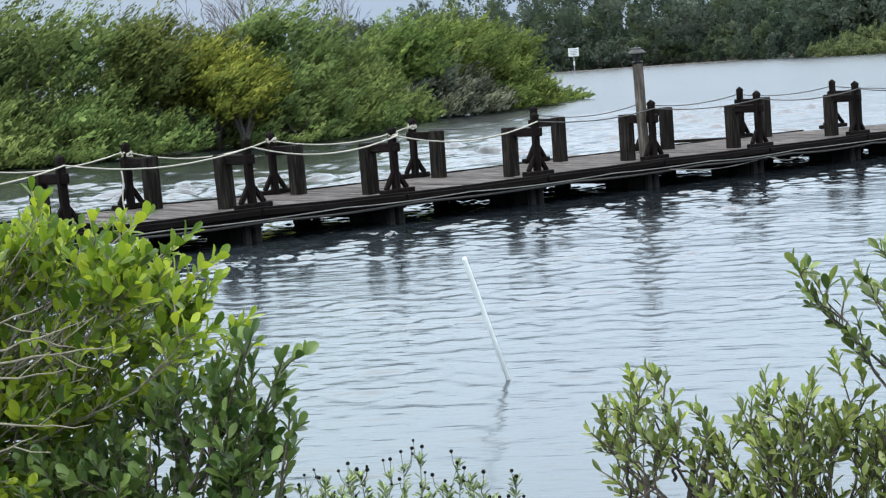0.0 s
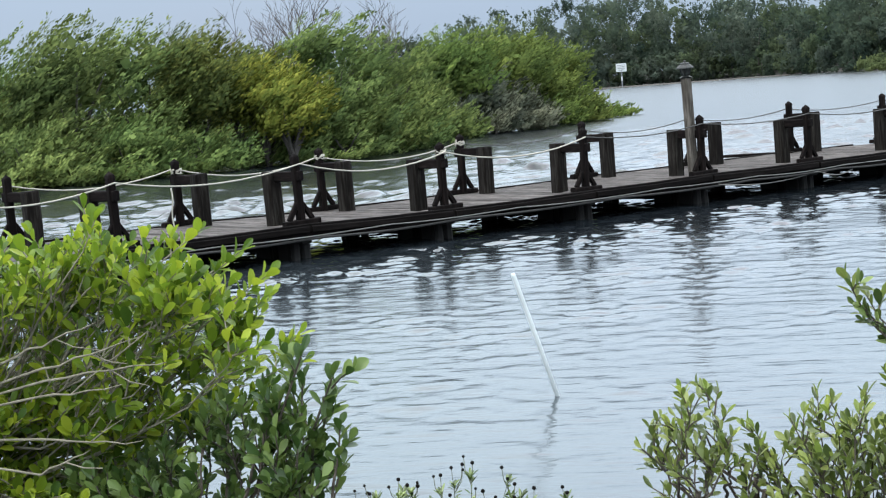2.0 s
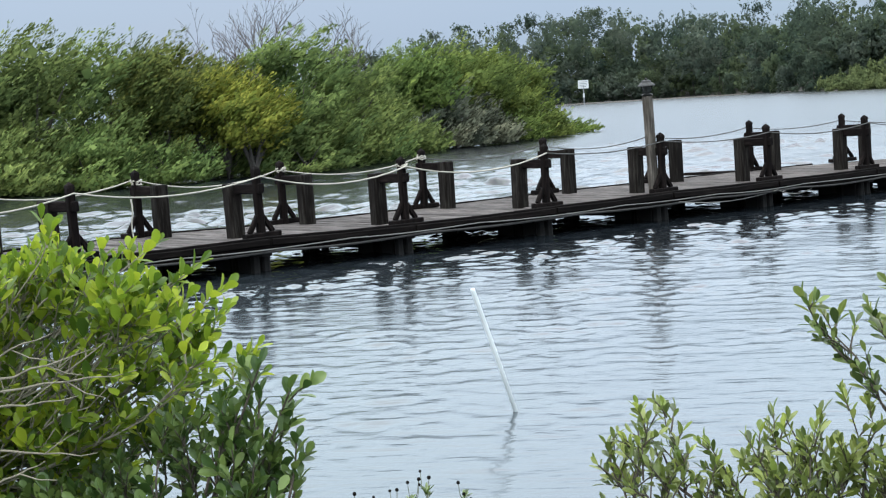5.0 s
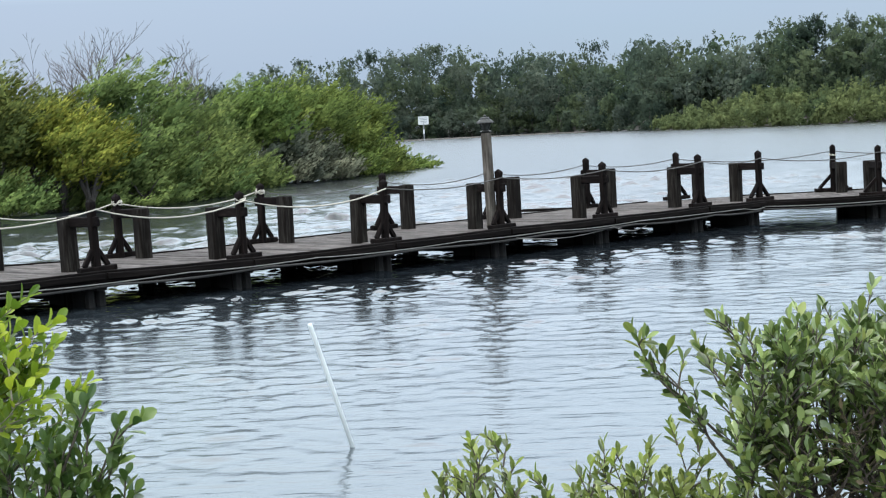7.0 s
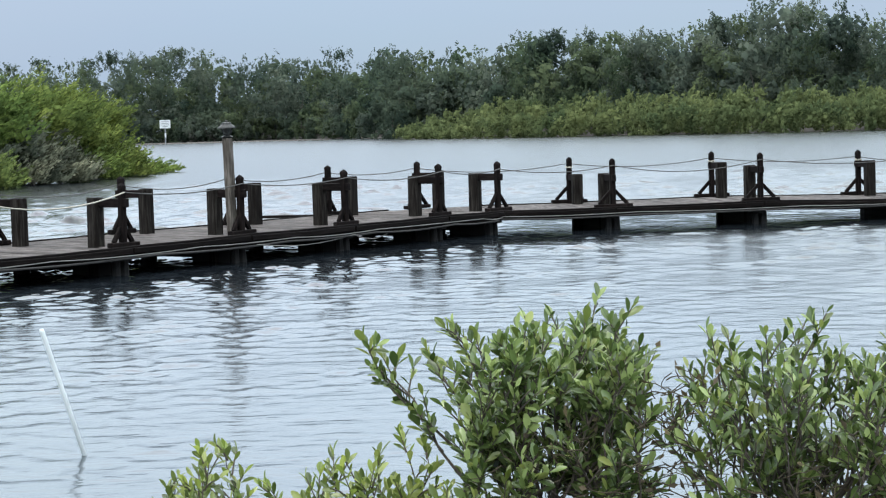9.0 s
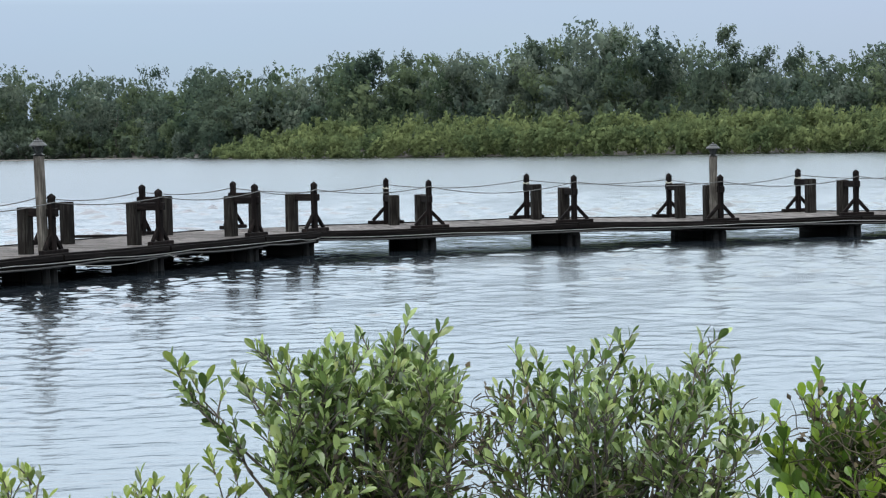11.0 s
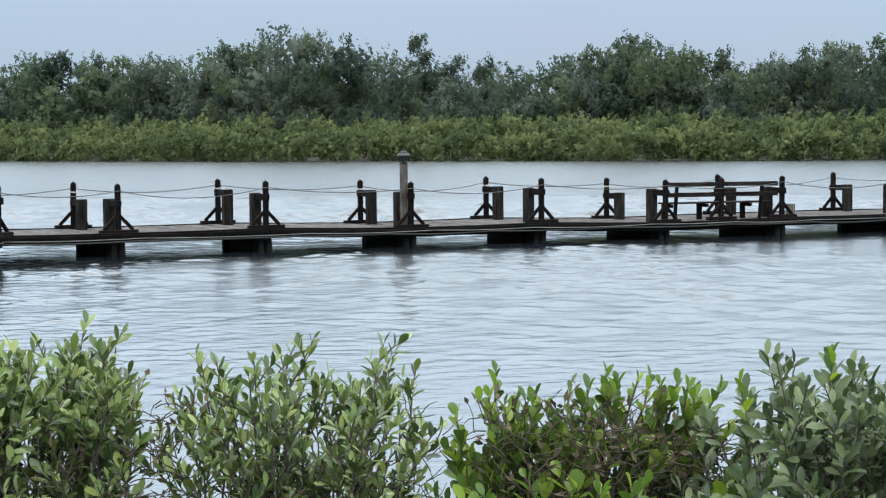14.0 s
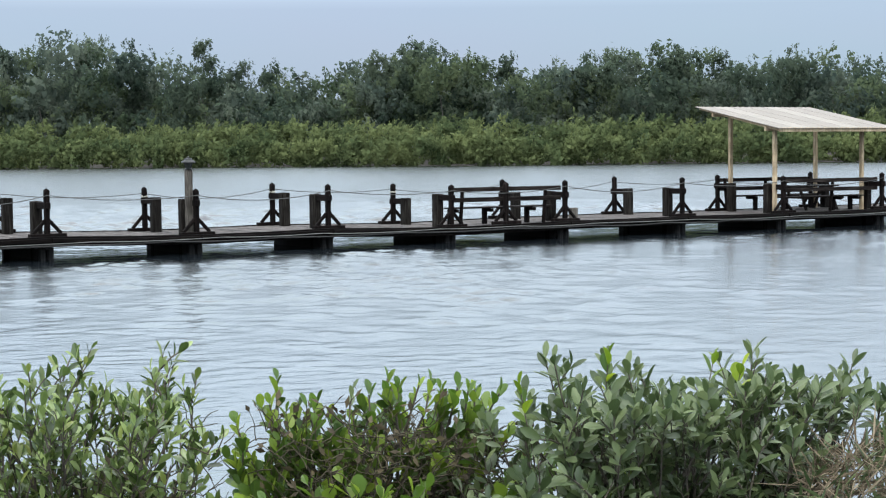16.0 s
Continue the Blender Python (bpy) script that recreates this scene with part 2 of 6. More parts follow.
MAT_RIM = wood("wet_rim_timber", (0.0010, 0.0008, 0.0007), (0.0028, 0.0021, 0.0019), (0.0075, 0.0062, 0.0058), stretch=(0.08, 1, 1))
MAT_CRIB = plain("tarred_crib_timber", (0.006, 0.0055, 0.005), 0.9, 0, 0.5, 6, 0.4)
MAT_LAMPPOST = wood("grey_lamp_post_timber", (0.0319, 0.0287, 0.0242), (0.0765, 0.0701, 0.0606), (0.1530, 0.1403, 0.1275))
MAT_BENCH = wood("dark_bench_timber", (0.0041, 0.0030, 0.0028), (0.0115, 0.0090, 0.0082), (0.0307, 0.0256, 0.0230), stretch=(0.08, 1, 1))
MAT_ROPE = plain("old_white_rope", (0.3150, 0.3000, 0.2550), 0.9, 0, 0.25, 40, 0.3)
MAT_ROPE_GREY = plain("old_grey_rope", (0.055, 0.055, 0.054), 0.9, 0, 0.25, 40, 0.3)
MAT_LINE = plain("pale_service_line", (0.10, 0.10, 0.095), 0.7, 0, 0.35, 3)
MAT_HOSE = plain("black_service_hose", (0.012, 0.012, 0.012), 0.85, 0, 0.3, 6)
MAT_LAMP = plain("black_lamp_metal", (0.02, 0.022, 0.022), 0.45, 0.6, 0.3, 20)
MAT_CAP = plain("tarnished_lamp_cap", (0.012, 0.013, 0.013), 0.6, 0.1, 0.4, 25)
MAT_PIPE = plain("white_plastic_pipe", (0.4400, 0.4800, 0.4880), 0.4, 0, 0.08, 6)
MAT_NEWWOOD = wood("pale_new_timber", (0.2580, 0.1978, 0.1252), (0.3956, 0.3096, 0.2023), (0.4988, 0.4128, 0.2986), per_object=0.1, bump=0.2)
MAT_ROOF = plain("pale_roof_panels", (0.1234, 0.1023, 0.0811), 0.6, 0, 0.12, 2.0)
MAT_ROOF_PALE = plain("cream_roof_panels", (0.1551, 0.1340, 0.1093), 0.6, 0, 0.1, 2.0)
MAT_GROUND = plain("mud_and_sand", (0.0280, 0.0245, 0.0196), 0.9, 0, 0.4, 1.5, 0.4)
MAT_SIGN = plain("white_sign_paint", (0.42, 0.45, 0.46), 0.5, 0, 0.06, 4)
MAT_INK = plain("dark_sign_paint", (0.13, 0.14, 0.15), 0.6, 0, 0.1, 4)
MAT_GLASS = plain("dull_lamp_glass", (0.03, 0.034, 0.032), 0.25, 0, 0.2, 20)


# ---------------------------------------------------------------- mesh helpers
def mesh_of(name, verts, faces, material=None, smooth=False):
    me = bpy.data.meshes.new(name)
    me.from_pydata([tuple(v) for v in verts], [], faces)
    me.validate()
    me.polygons.foreach_set("use_smooth", [smooth] * len(me.polygons))
    if material:
        me.materials.append(material)
    return me


def thing(name, m, label, category, group="", kind=""):
    ob = new(name)
    ob.empty_display_size = 0.2
    ob.matrix_basis = m
    return tagged(ob, label, category, group, kind)


def part(name, geo, material, parent, label="", smooth=False, m=None):
    """One mesh object under a thing or a part; geo is (verts, faces) or a mesh."""
    me = geo if isinstance(geo, bpy.types.Mesh) else mesh_of(name, *geo, material, smooth)
    ob = new(name, me)
    ob.parent = parent
    if m is not None:
        ob.matrix_basis = m
    return tagged(ob, label)


def join(*geos):
    verts, faces = [], []
    for v, f in geos:
        k = len(verts)
        verts += list(v)
        faces += [tuple(i + k for i in q) for q in f]
    return verts, faces


def beam(p0, p1, w, h, ch=0.012, up=(0, 0, 1), taper=1.0, bow=0.0):
    """A timber from p0 to p1, w wide and h high, with worn edges."""
    p0, p1 = Vector(p0), Vector(p1)
    d = (p1 - p0).normalized()
    side = d.cross(Vector(up))
    side = side.normalized() if side.length > 1e-4 else Vector((1, 0, 0))
    top = side.cross(d).normalized()
    a, b = w / 2, h / 2
    prof = [(-a + ch, -b), (a - ch, -b), (a, -b + ch), (a, b - ch), (a - ch, b), (-a + ch, b), (-a, b - ch), (-a, -b + ch)]
    rings = [(0, 0.94), (ch, 1), (0.5, 1), (1 - ch, taper), (1, taper * 0.94)]
    verts, faces = [], []
    length = (p1 - p0).length
    for f, s in rings:
        q = p0 + d * (length * f if f not in (ch, 1 - ch) else (min(ch, length / 4) if f == ch else length - min(ch, length / 4)))
        if f == 0.5:
            q = q + top * bow
        verts += [q + side * (x * s) + top * (y * s) for x, y in prof]
    for k in range(len(rings) - 1):
        faces += [(8 * k + i, 8 * k + (i + 1) % 8, 8 * k + 8 + (i + 1) % 8, 8 * k + 8 + i) for i in range(8)]
    e = 8 * (len(rings) - 1)
    faces += [tuple(reversed(range(8))), tuple(e + i for i in range(8))]
    return verts, faces


def tube(points, radii, n=6):
    pts = [Vector(p) for p in points]
    if not isinstance(radii, (list, tuple)):
        radii = [radii] * len(pts)
    verts, faces, side = [], [], None
    for i, p in enumerate(pts):
        d = (pts[min(i + 1, len(pts) - 1)] - pts[max(i - 1, 0)]).normalized()
        if side is None:
            side = d.cross(Vector((0.31, 0.2, 0.93)))
            side = side.normalized() if side.length > 1e-3 else Vector((1, 0, 0))
        side = (side - d * side.dot(d)).normalized()
        up = d.cross(side)
        verts += [p + (side * math.cos(k * math.tau / n) + up * math.sin(k * math.tau / n)) * radii[i] for k in range(n)]
    for i in range(len(pts) - 1):
        faces += [(i * n + k, i * n + (k + 1) % n, (i + 1) * n + (k + 1) % n, (i + 1) * n + k) for k in range(n)]
    faces += [tuple(reversed(range(n))), tuple((len(pts) - 1) * n + k for k in range(n))]
    return verts, faces


def lathe(profile, n=14, centre=(0, 0, 0)):
    """A turned shape from (radius, height) pairs."""
    cx, cy, cz = centre
    verts = [(cx + r * math.cos(k * math.tau / n), cy + r * math.sin(k * math.tau / n), cz + z) for r, z in profile for k in range(n)]
    faces = [(i * n + k, i * n + (k + 1) % n, (i + 1) * n + (k + 1) % n, (i + 1) * n + k) for i in range(len(profile) - 1) for k in range(n)]
    faces += [tuple(reversed(range(n))), tuple((len(profile) - 1) * n + k for k in range(n))]
    return verts, faces


def fast_mesh(name, verts, loops, sizes, material, smooth=False):
    """A large mesh from arrays: verts (n, 3), loops (vertex numbers) and the corner count of each face."""
    me = bpy.data.meshes.new(name)
    me.vertices.add(len(verts))
    me.vertices.foreach_set("co", np.asarray(verts, np.float32).ravel())
    me.loops.add(len(loops))
    me.loops.foreach_set("vertex_index", np.asarray(loops, np.int32))
    starts = np.concatenate([[0], np.cumsum(sizes)[:-1]]).astype(np.int32)
    me.polygons.add(len(sizes))
    me.polygons.foreach_set("loop_start", starts)
    me.polygons.foreach_set("loop_total", np.asarray(sizes, np.int32))
    if smooth:
        me.polygons.foreach_set("use_smooth", [True] * len(sizes))
    me.update(calc_edges=True)
    me.validate()
    me.materials.append(material)
    return me


def unit(v):
    return v / np.maximum(np.linalg.norm(v, axis=-1, keepdims=True), 1e-9)


def leaves_mesh(name, base, along, face, length, width, material, template, rounded=None):
    """Many leaves in one mesh: template verts are (along, across, lift) per unit size; rounded: a soft normal for each leaf."""
    tv, tf = template
    along = unit(along)
    across = unit(np.cross(face, along))
    lift = np.cross(along, across)
    t = np.array(tv)
    L, W = np.asarray(length)[:, None, None], np.asarray(width)[:, None, None]
    v = base[:, None, :] + along[:, None, :] * (t[None, :, 0:1] * L) + across[:, None, :] * (t[None, :, 1:2] * W) + lift[:, None, :] * (t[None, :, 2:3] * W)
    k, n = len(t), len(base)
    one = np.concatenate([np.array(f) for f in tf])
    loops = (one[None, :] + (np.arange(n) * k)[:, None]).ravel()
    sizes = np.tile([len(f) for f in tf], n)
    me = fast_mesh(name, v.reshape(-1, 3), loops, sizes, material, rounded is not None)
    if rounded is not None:
        me.normals_split_custom_set_from_vertices(np.repeat(unit(rounded), k, axis=0))
    return me


# leaf shapes: along, across, lift
BLADE = ([(0, 0, 0), (0.45, -0.5, 0.12), (1, 0, -0.1), (0.45, 0.5, 0.12)], [(0, 1, 2), (0, 2, 3)])
OVAL = ([(0, 0, 0), (0.12, 0, 0), (0.35, -0.36, 0.12), (0.68, -0.48, 0.14), (0.93, -0.26, 0.05), (1, 0, -0.06), (0.93, 0.26, 0.05), (0.68, 0.48, 0.14), (0.35, 0.36, 0.12), (0.62, 0, 0)],
        [(1, 2, 3, 9), (9, 3, 4, 5), (9, 5, 6, 7), (1, 9, 7, 8), (0, 2, 1), (0, 1, 8)])
LANCE = ([(0, 0, 0), (0.13, 0, 0), (0.34, -0.36, 0.14), (0.64, -0.48, 0.15), (0.90, -0.26, 0.04), (1, 0, -0.08), (0.90, 0.26, 0.04), (0.64, 0.48, 0.15), (0.34, 0.36, 0.14), (0.60, 0, 0)],
         [(1, 2, 3, 9), (9, 3, 4, 5), (9, 5, 6, 7), (1, 9, 7, 8), (0, 2, 1), (0, 1, 8)])


# ---------------------------------------------------------------- ground and water
SHORE_AZ = [-30, -5.5, -1.8, 1.2, 2.6, 5.6, 12.5, 20, 27, 40, 55]
SHORE_R = [470, 446, 445, 390, 330, 306, 272, 262, 250, 262, 290]


def shore(az):
    """Distance of the far bank in a bearing, in degrees."""
    return float(np.interp(az, SHORE_AZ, SHORE_R))


ISLAND = [(-12.5, 112), (-15.0, 101), (-18.2, 84), (-18.2, 71), (-24.5, 66), (-26, 61), (-33, 60), (-60, 70), (-80, 130), (-40, 135)]


def in_island(x, y):
    inside = False
    for i in range(len(ISLAND)):
        (x0, y0), (x1, y1) = ISLAND[i], ISLAND[i - 1]
        if (y0 > y) != (y1 > y) and x < (x1 - x0) * (y - y0) / (y1 - y0) + x0:
            inside = not inside
    return inside


def ground_height(x, y):
    r, az = math.hypot(x, y), math.degrees(math.atan2(x, y))
    if abs(az) > 75:
        return 0.92 if r < 900 else 3
    if r < 8.2:
        edge = 5.3 - 0.05 * x * x + 0.25 * noise.noise((x, 3, 0)) if abs(az) < 70 else 9
        f = min(1, max(0, (edge - r) / 1.2 + 0.5))
        return -0.9 + f * (1.75 + 0.05 * noise.noise((x * 2, y * 2, 5)))
    far = shore(az)
    if r > far:
        return min(2.5, -0.25 + (r - far) * 0.06)
    if in_island(x, y):
        return -0.12 + 0.1 * noise.noise((x * 0.3, y * 0.3, 2))
    return -0.9


def build_ground():
    radii = [0.002, 1, 2, 3, 3.6, 4.2, 4.6, 5, 5.4, 5.8, 6.3, 7, 8, 10, 14, 20, 30, 45, 55, 58] + list(range(60, 140, 3)) + [150, 180, 220, 240] + list(range(246, 470, 8)) + [520, 700, 1000, 1800, 3500]
    steps = [a for a in range(-180, -60, 6)] + [-60 + 1.5 * i for i in range(80)] + [a for a in range(60, 180, 6)]
    verts, loops, sizes = [], [], []
    for r in radii:
        for a in steps:
            x, y = r * math.sin(radians(a)), r * math.cos(radians(a))
            verts.append((x, y, ground_height(x, y)))
    n = len(steps)
    for i in range(len(radii) - 1):
        for k in range(n):
            loops += [i * n + k, i * n + (k + 1) % n, (i + 1) * n + (k + 1) % n, (i + 1) * n + k]
            sizes.append(4)
    me = fast_mesh("ground", np.array(verts), np.array(loops), np.array(sizes), MAT_GROUND, True)
    me.flip_normals()
    tagged(new("ground", me), "brown mud and sand of the bank and the bay bed", "ground", kind="structure")


def build_water():
    """The bay, one sheet to the horizon, with modelled wind waves, short ones in the inlet and longer ones beyond."""
    rings = [7.2]
    while rings[-1] < 54:
        rings.append(rings[-1] + 0.058 + 0.0016 * rings[-1])
    while rings[-1] < 84:
        rings.append(rings[-1] * 1.0036)
    while rings[-1] < 230:
        rings.append(rings[-1] * 1.0075)
    rings = np.array(rings)
    turns = np.radians(np.linspace(-27, 42, 380))
    rr, tt = np.meshgrid(rings, turns, indexing="ij")
    step = np.gradient(rings)[:, None]
    gx, gy = rr * np.sin(tt), rr * np.cos(tt)
    rng = np.random.default_rng(4)
    h = np.zeros_like(gx)

    def swirl(a, b, seed):
        """Smooth uneven field between about -1 and 1."""
        q = np.random.default_rng(seed)
        f = 0
        for _ in range(7):
            f = f + np.sin(gx * a * q.uniform(-1.3, 1.3) + gy * b * q.uniform(-1.3, 1.3) + q.uniform(0, math.tau))
        return f / 2.6

    for k in range(64):
        wave = 0.17 * (4.2 ** rng.random())
        turn = radians(82) + rng.normal() * 0.8
        amp = 0.0024 * wave * rng.uniform(0.6, 1.3)
        num = math.tau / wave
        bend = np.sin(gx * rng.uniform(0.3, 1.3) + gy * rng.uniform(-0.9, 0.9) + rng.uniform(0, 6))
        # short crests: each train swells and fades along its crest
        amp = 1.6 * amp * np.sin(gx * rng.uniform(2.5, 10) + gy * rng.uniform(-3, 3) + rng.uniform(0, 6) + 1.5 * bend)
        h += amp * np.clip(wave / step / 2.4 - 1, 0, 1) * np.sin(num * (gx * math.cos(turn) + gy * math.sin(turn)) + rng.uniform(0, math.tau) + 1.4 * bend)
    gust = np.clip(0.74 + 0.45 * swirl(0.45, 0.30, 71) + 0.62 * swirl(2.6, 1.9, 72), 0.12, 2.1)
    # an even chop runs along the near side of the first arm
    (o, a) = ARM_A
    beside = np.clip(1 - (np.abs((gx - o.x) * -math.sin(a) + (gy - o.y) * math.cos(a) - DECK_W / 2) - 3.5) / 4, 0, 1) * np.clip((6 - gx) / 3, 0, 1)
    gust = np.maximum(gust, 0.95 * beside)
    h *= gust * np.interp(np.degrees(tt), [-3, 5, 10, 16], [1.0, 0.9, 0.80, 0.85]) * np.interp(rr, [8, 16, 26, 40], [0.6, 0.85, 1.7, 2.2])
    # the open side of the inlet lies in the lee of the bank
    h *= 1 - 0.40 * np.interp(np.degrees(tt), [0, 12], [0, 1]) * np.interp(rr, [22, 34], [1, 0])
    # beyond the boardwalk the waves run free
    (o, a), past = ARM_B, np.clip((gx - 2) / 3, 0, 1)
    outside = (1 - past) * np.clip((rr - 39) / 4, 0, 1) + past * np.clip(((gx - o.x) * -math.sin(a) + (gy - o.y) * math.cos(a) - DECK_W - 1) / 9, 0, 1)
    for k in range(40):
        wave = 0.6 * (4.0 ** rng.random())
        turn = radians(84) + rng.normal() * 0.7
        amp = SWELL * wave * rng.uniform(0.6, 1.3)
        bend = np.sin(gx * rng.uniform(0.1, 0.5) + gy * rng.uniform(-0.3, 0.3) + rng.uniform(0, 6))
        amp = 1.6 * amp * np.sin(gx * rng.uniform(1.2, 5.0) + gy * rng.uniform(-1.2, 1.2) + rng.uniform(0, 6) + bend)
        open_water = np.clip((3.0 * gx + gy - 34) / 24, 0, 1)
        h += amp * np.clip(wave / step / 2.6 - 1, 0, 1) * gust * (np.interp(rr, [18, 28, 33, 38], [0, 1.1, 0.9, 0.4]) * open_water + 2.5 * outside * np.interp(rr, [40, 60, 110], [1, 0.8, 0.5])) * (1 + np.clip((rr - 60) / 100, 0, 0.8)) * np.sin(math.tau / wave * (gx * math.cos(turn) + gy * math.sin(turn)) + rng.uniform(0, math.tau) + 1.3 * bend)
    for (o, a), x0, x1, n0, n1, still in ((ARM_A, 4.0, 7.0, 3.0, 7.5, 1.7), (ARM_B, 4.0, 1.0, 1.5, 2.1, 0.4)):
        off = np.abs((gx - o.x) * -math.sin(a) + (gy - o.y) * math.cos(a) - DECK_W / 2)
        reach = np.clip((off - n0) / (n1 - n0), 0, 1)
        reach = np.maximum(reach, np.clip((gx - x0) / (x1 - x0), 0, 1))
        h *= still + (1 - still) * reach
    h = WAVE * h * np.clip(np.minimum((rr - rings[0]) / 2.5, (rings[-1] - rr) / 20), 0, 1)
    verts = np.stack([gx, gy, h], -1).reshape(-1, 3)
    nr, nt = rr.shape
    i = (np.arange(nr - 1)[:, None] * nt + np.arange(nt - 1)[None, :]).ravel()
    loops = np.stack([i + 1, i + nt + 1, i + nt, i], 1).ravel()
    # the rest of the bay: rings out to the horizon, and the flanks
    wide = [radians(a) for a in (-88, -60, -27)] + [turns[j] for j in range(40, 379, 40)] + [radians(a) for a in (42, 65, 88)]
    spans = [2.6, rings[0], rings[-1], 600, 3400]
    base = len(verts)
    extra = [(r * math.sin(a), r * math.cos(a), 0) for r in spans for a in wide]
    quads = []
    n = len(wide)
    for r in range(len(spans) - 1):
        for c in range(n - 1):
            if r == 1 and -27.01 < math.degrees(wide[c]) < 41.9:
                continue
            q = base + r * n + c
            quads.append((q + n, q + n + 1, q + 1, q))
    verts = np.concatenate([verts, np.array(extra)])
    loops = np.concatenate([loops, np.array(quads).ravel()])
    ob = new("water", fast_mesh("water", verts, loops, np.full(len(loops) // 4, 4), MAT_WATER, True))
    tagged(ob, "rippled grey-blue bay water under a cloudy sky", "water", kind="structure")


WAVE, SWELL = 0.64, 0.0030
build_ground()
build_water()


# ---------------------------------------------------------------- the boardwalk
BENTS_A = [-18.2, -15.2, -11.95, -9.05, -5.82, -2.80, 0.26, 3.42]
BENTS_B = [2.73, 6.29, 10.06, 13.70, 17.41, 21.13, 25.31, 29.22, 33.36]
BACK_A = [-18.5, -15.5, -12.45, -9.50, -6.26, -3.10, 0.02, 3.17]       # the far posts stand a little off the near ones
BACK_B = [2.40, 6.07, 9.95, 13.62, 17.37, 21.05, 25.15, 29.23, 33.20]
LEVEL_A = [(-21, 0.54), (-15.2, 0.54), (-11.95, 0.545), (-9.05, 0.495), (-5.82, 0.505), (-2.8, 0.53), (0.26, 0.52), (3.42, 0.53), (5.6, 0.51)]   # the floats do not ride level
LEVEL_B = [(0, 0.505), (2.73, 0.50), (6.29, 0.53), (10.06, 0.45), (13.7, 0.495), (17.41, 0.41), (19.2, 0.45), (21.13, 0.465), (25.31, 0.48), (29.22, 0.465), (33.36, 0.495), (37, 0.5)]


def level(arm, s):
    """Height of the deck above the water."""
    rows = LEVEL_A if arm is ARM_A else LEVEL_B
    return float(np.interp(s, [r[0] for r in rows], [r[1] for r in rows]))



def spot(arm, s, n, z=0.0):
    """A place s metres along an arm, n metres across it from the post line, z above the water."""
    o, a = arm
    return o + Vector((math.cos(a), math.sin(a), 0)) * s + Vector((-math.sin(a), math.cos(a), 0)) * n + Vector((0, 0, z))


def stand(arm, s, n, z, turn=0.0, lean=(0.0, 0.0)):
    p = spot(arm, s, n, z)
    return pose(p.x, p.y, p.z, lean[0], lean[1], math.degrees(arm[1]) + turn)


PLANKS = []
for k in range(5):
    rnd = random.Random(40 + k)
    w, e = 0.142, 0.0
    v, f = beam((0, -DECK_W / 2 - 0.16 + rnd.uniform(-0.02, 0.02), 0), (0, DECK_W / 2 + 0.16 + rnd.uniform(-0.02, 0.02), 0), w, 0.04, 0.006, bow=rnd.uniform(-0.004, 0.006))
    PLANKS.append(mesh_of("plank", v, f, MAT_DECK))


def deck_section(arm, s0, s1):
    """One bay of decking: boards laid across, rim timbers, stringers, a line and hose along the outer face."""
    mid = (s0 + s1) / 2
    half = (s1 - s0) / 2
    rnd = random.Random(int(s0 * 100) + int(TURN_A * arm[0].x))
    root = thing("boardwalk_section", stand(arm, mid, DECK_W / 2, (level(arm, s0) + level(arm, s1)) / 2, lean=(rnd.uniform(-0.12, 0.12), -math.degrees(math.atan2(level(arm, s1) - level(arm, s0), s1 - s0)))), "weathered grey plank boardwalk section on dark timbers above the water", "boardwalk", "boardwalk sections")
    count = int(round(2 * half / 0.15))
    step = 2 * half / count
    for i in range(count):
        part("plank", PLANKS[rnd.randrange(5)], None, root, m=pose(-half + step * (i + 0.5), rnd.uniform(-0.015, 0.015), -0.022 + rnd.uniform(-0.004, 0.004), rnd.uniform(-0.1, 0.1), 0, rnd.uniform(-0.25, 0.25)))
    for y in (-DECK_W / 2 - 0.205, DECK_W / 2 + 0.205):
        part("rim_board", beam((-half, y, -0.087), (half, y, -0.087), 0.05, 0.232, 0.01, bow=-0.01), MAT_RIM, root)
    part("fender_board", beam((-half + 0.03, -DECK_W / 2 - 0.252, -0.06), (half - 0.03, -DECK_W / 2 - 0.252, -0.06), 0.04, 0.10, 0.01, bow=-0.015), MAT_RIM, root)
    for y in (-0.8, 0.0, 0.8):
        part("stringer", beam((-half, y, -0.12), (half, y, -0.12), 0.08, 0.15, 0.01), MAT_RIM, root)


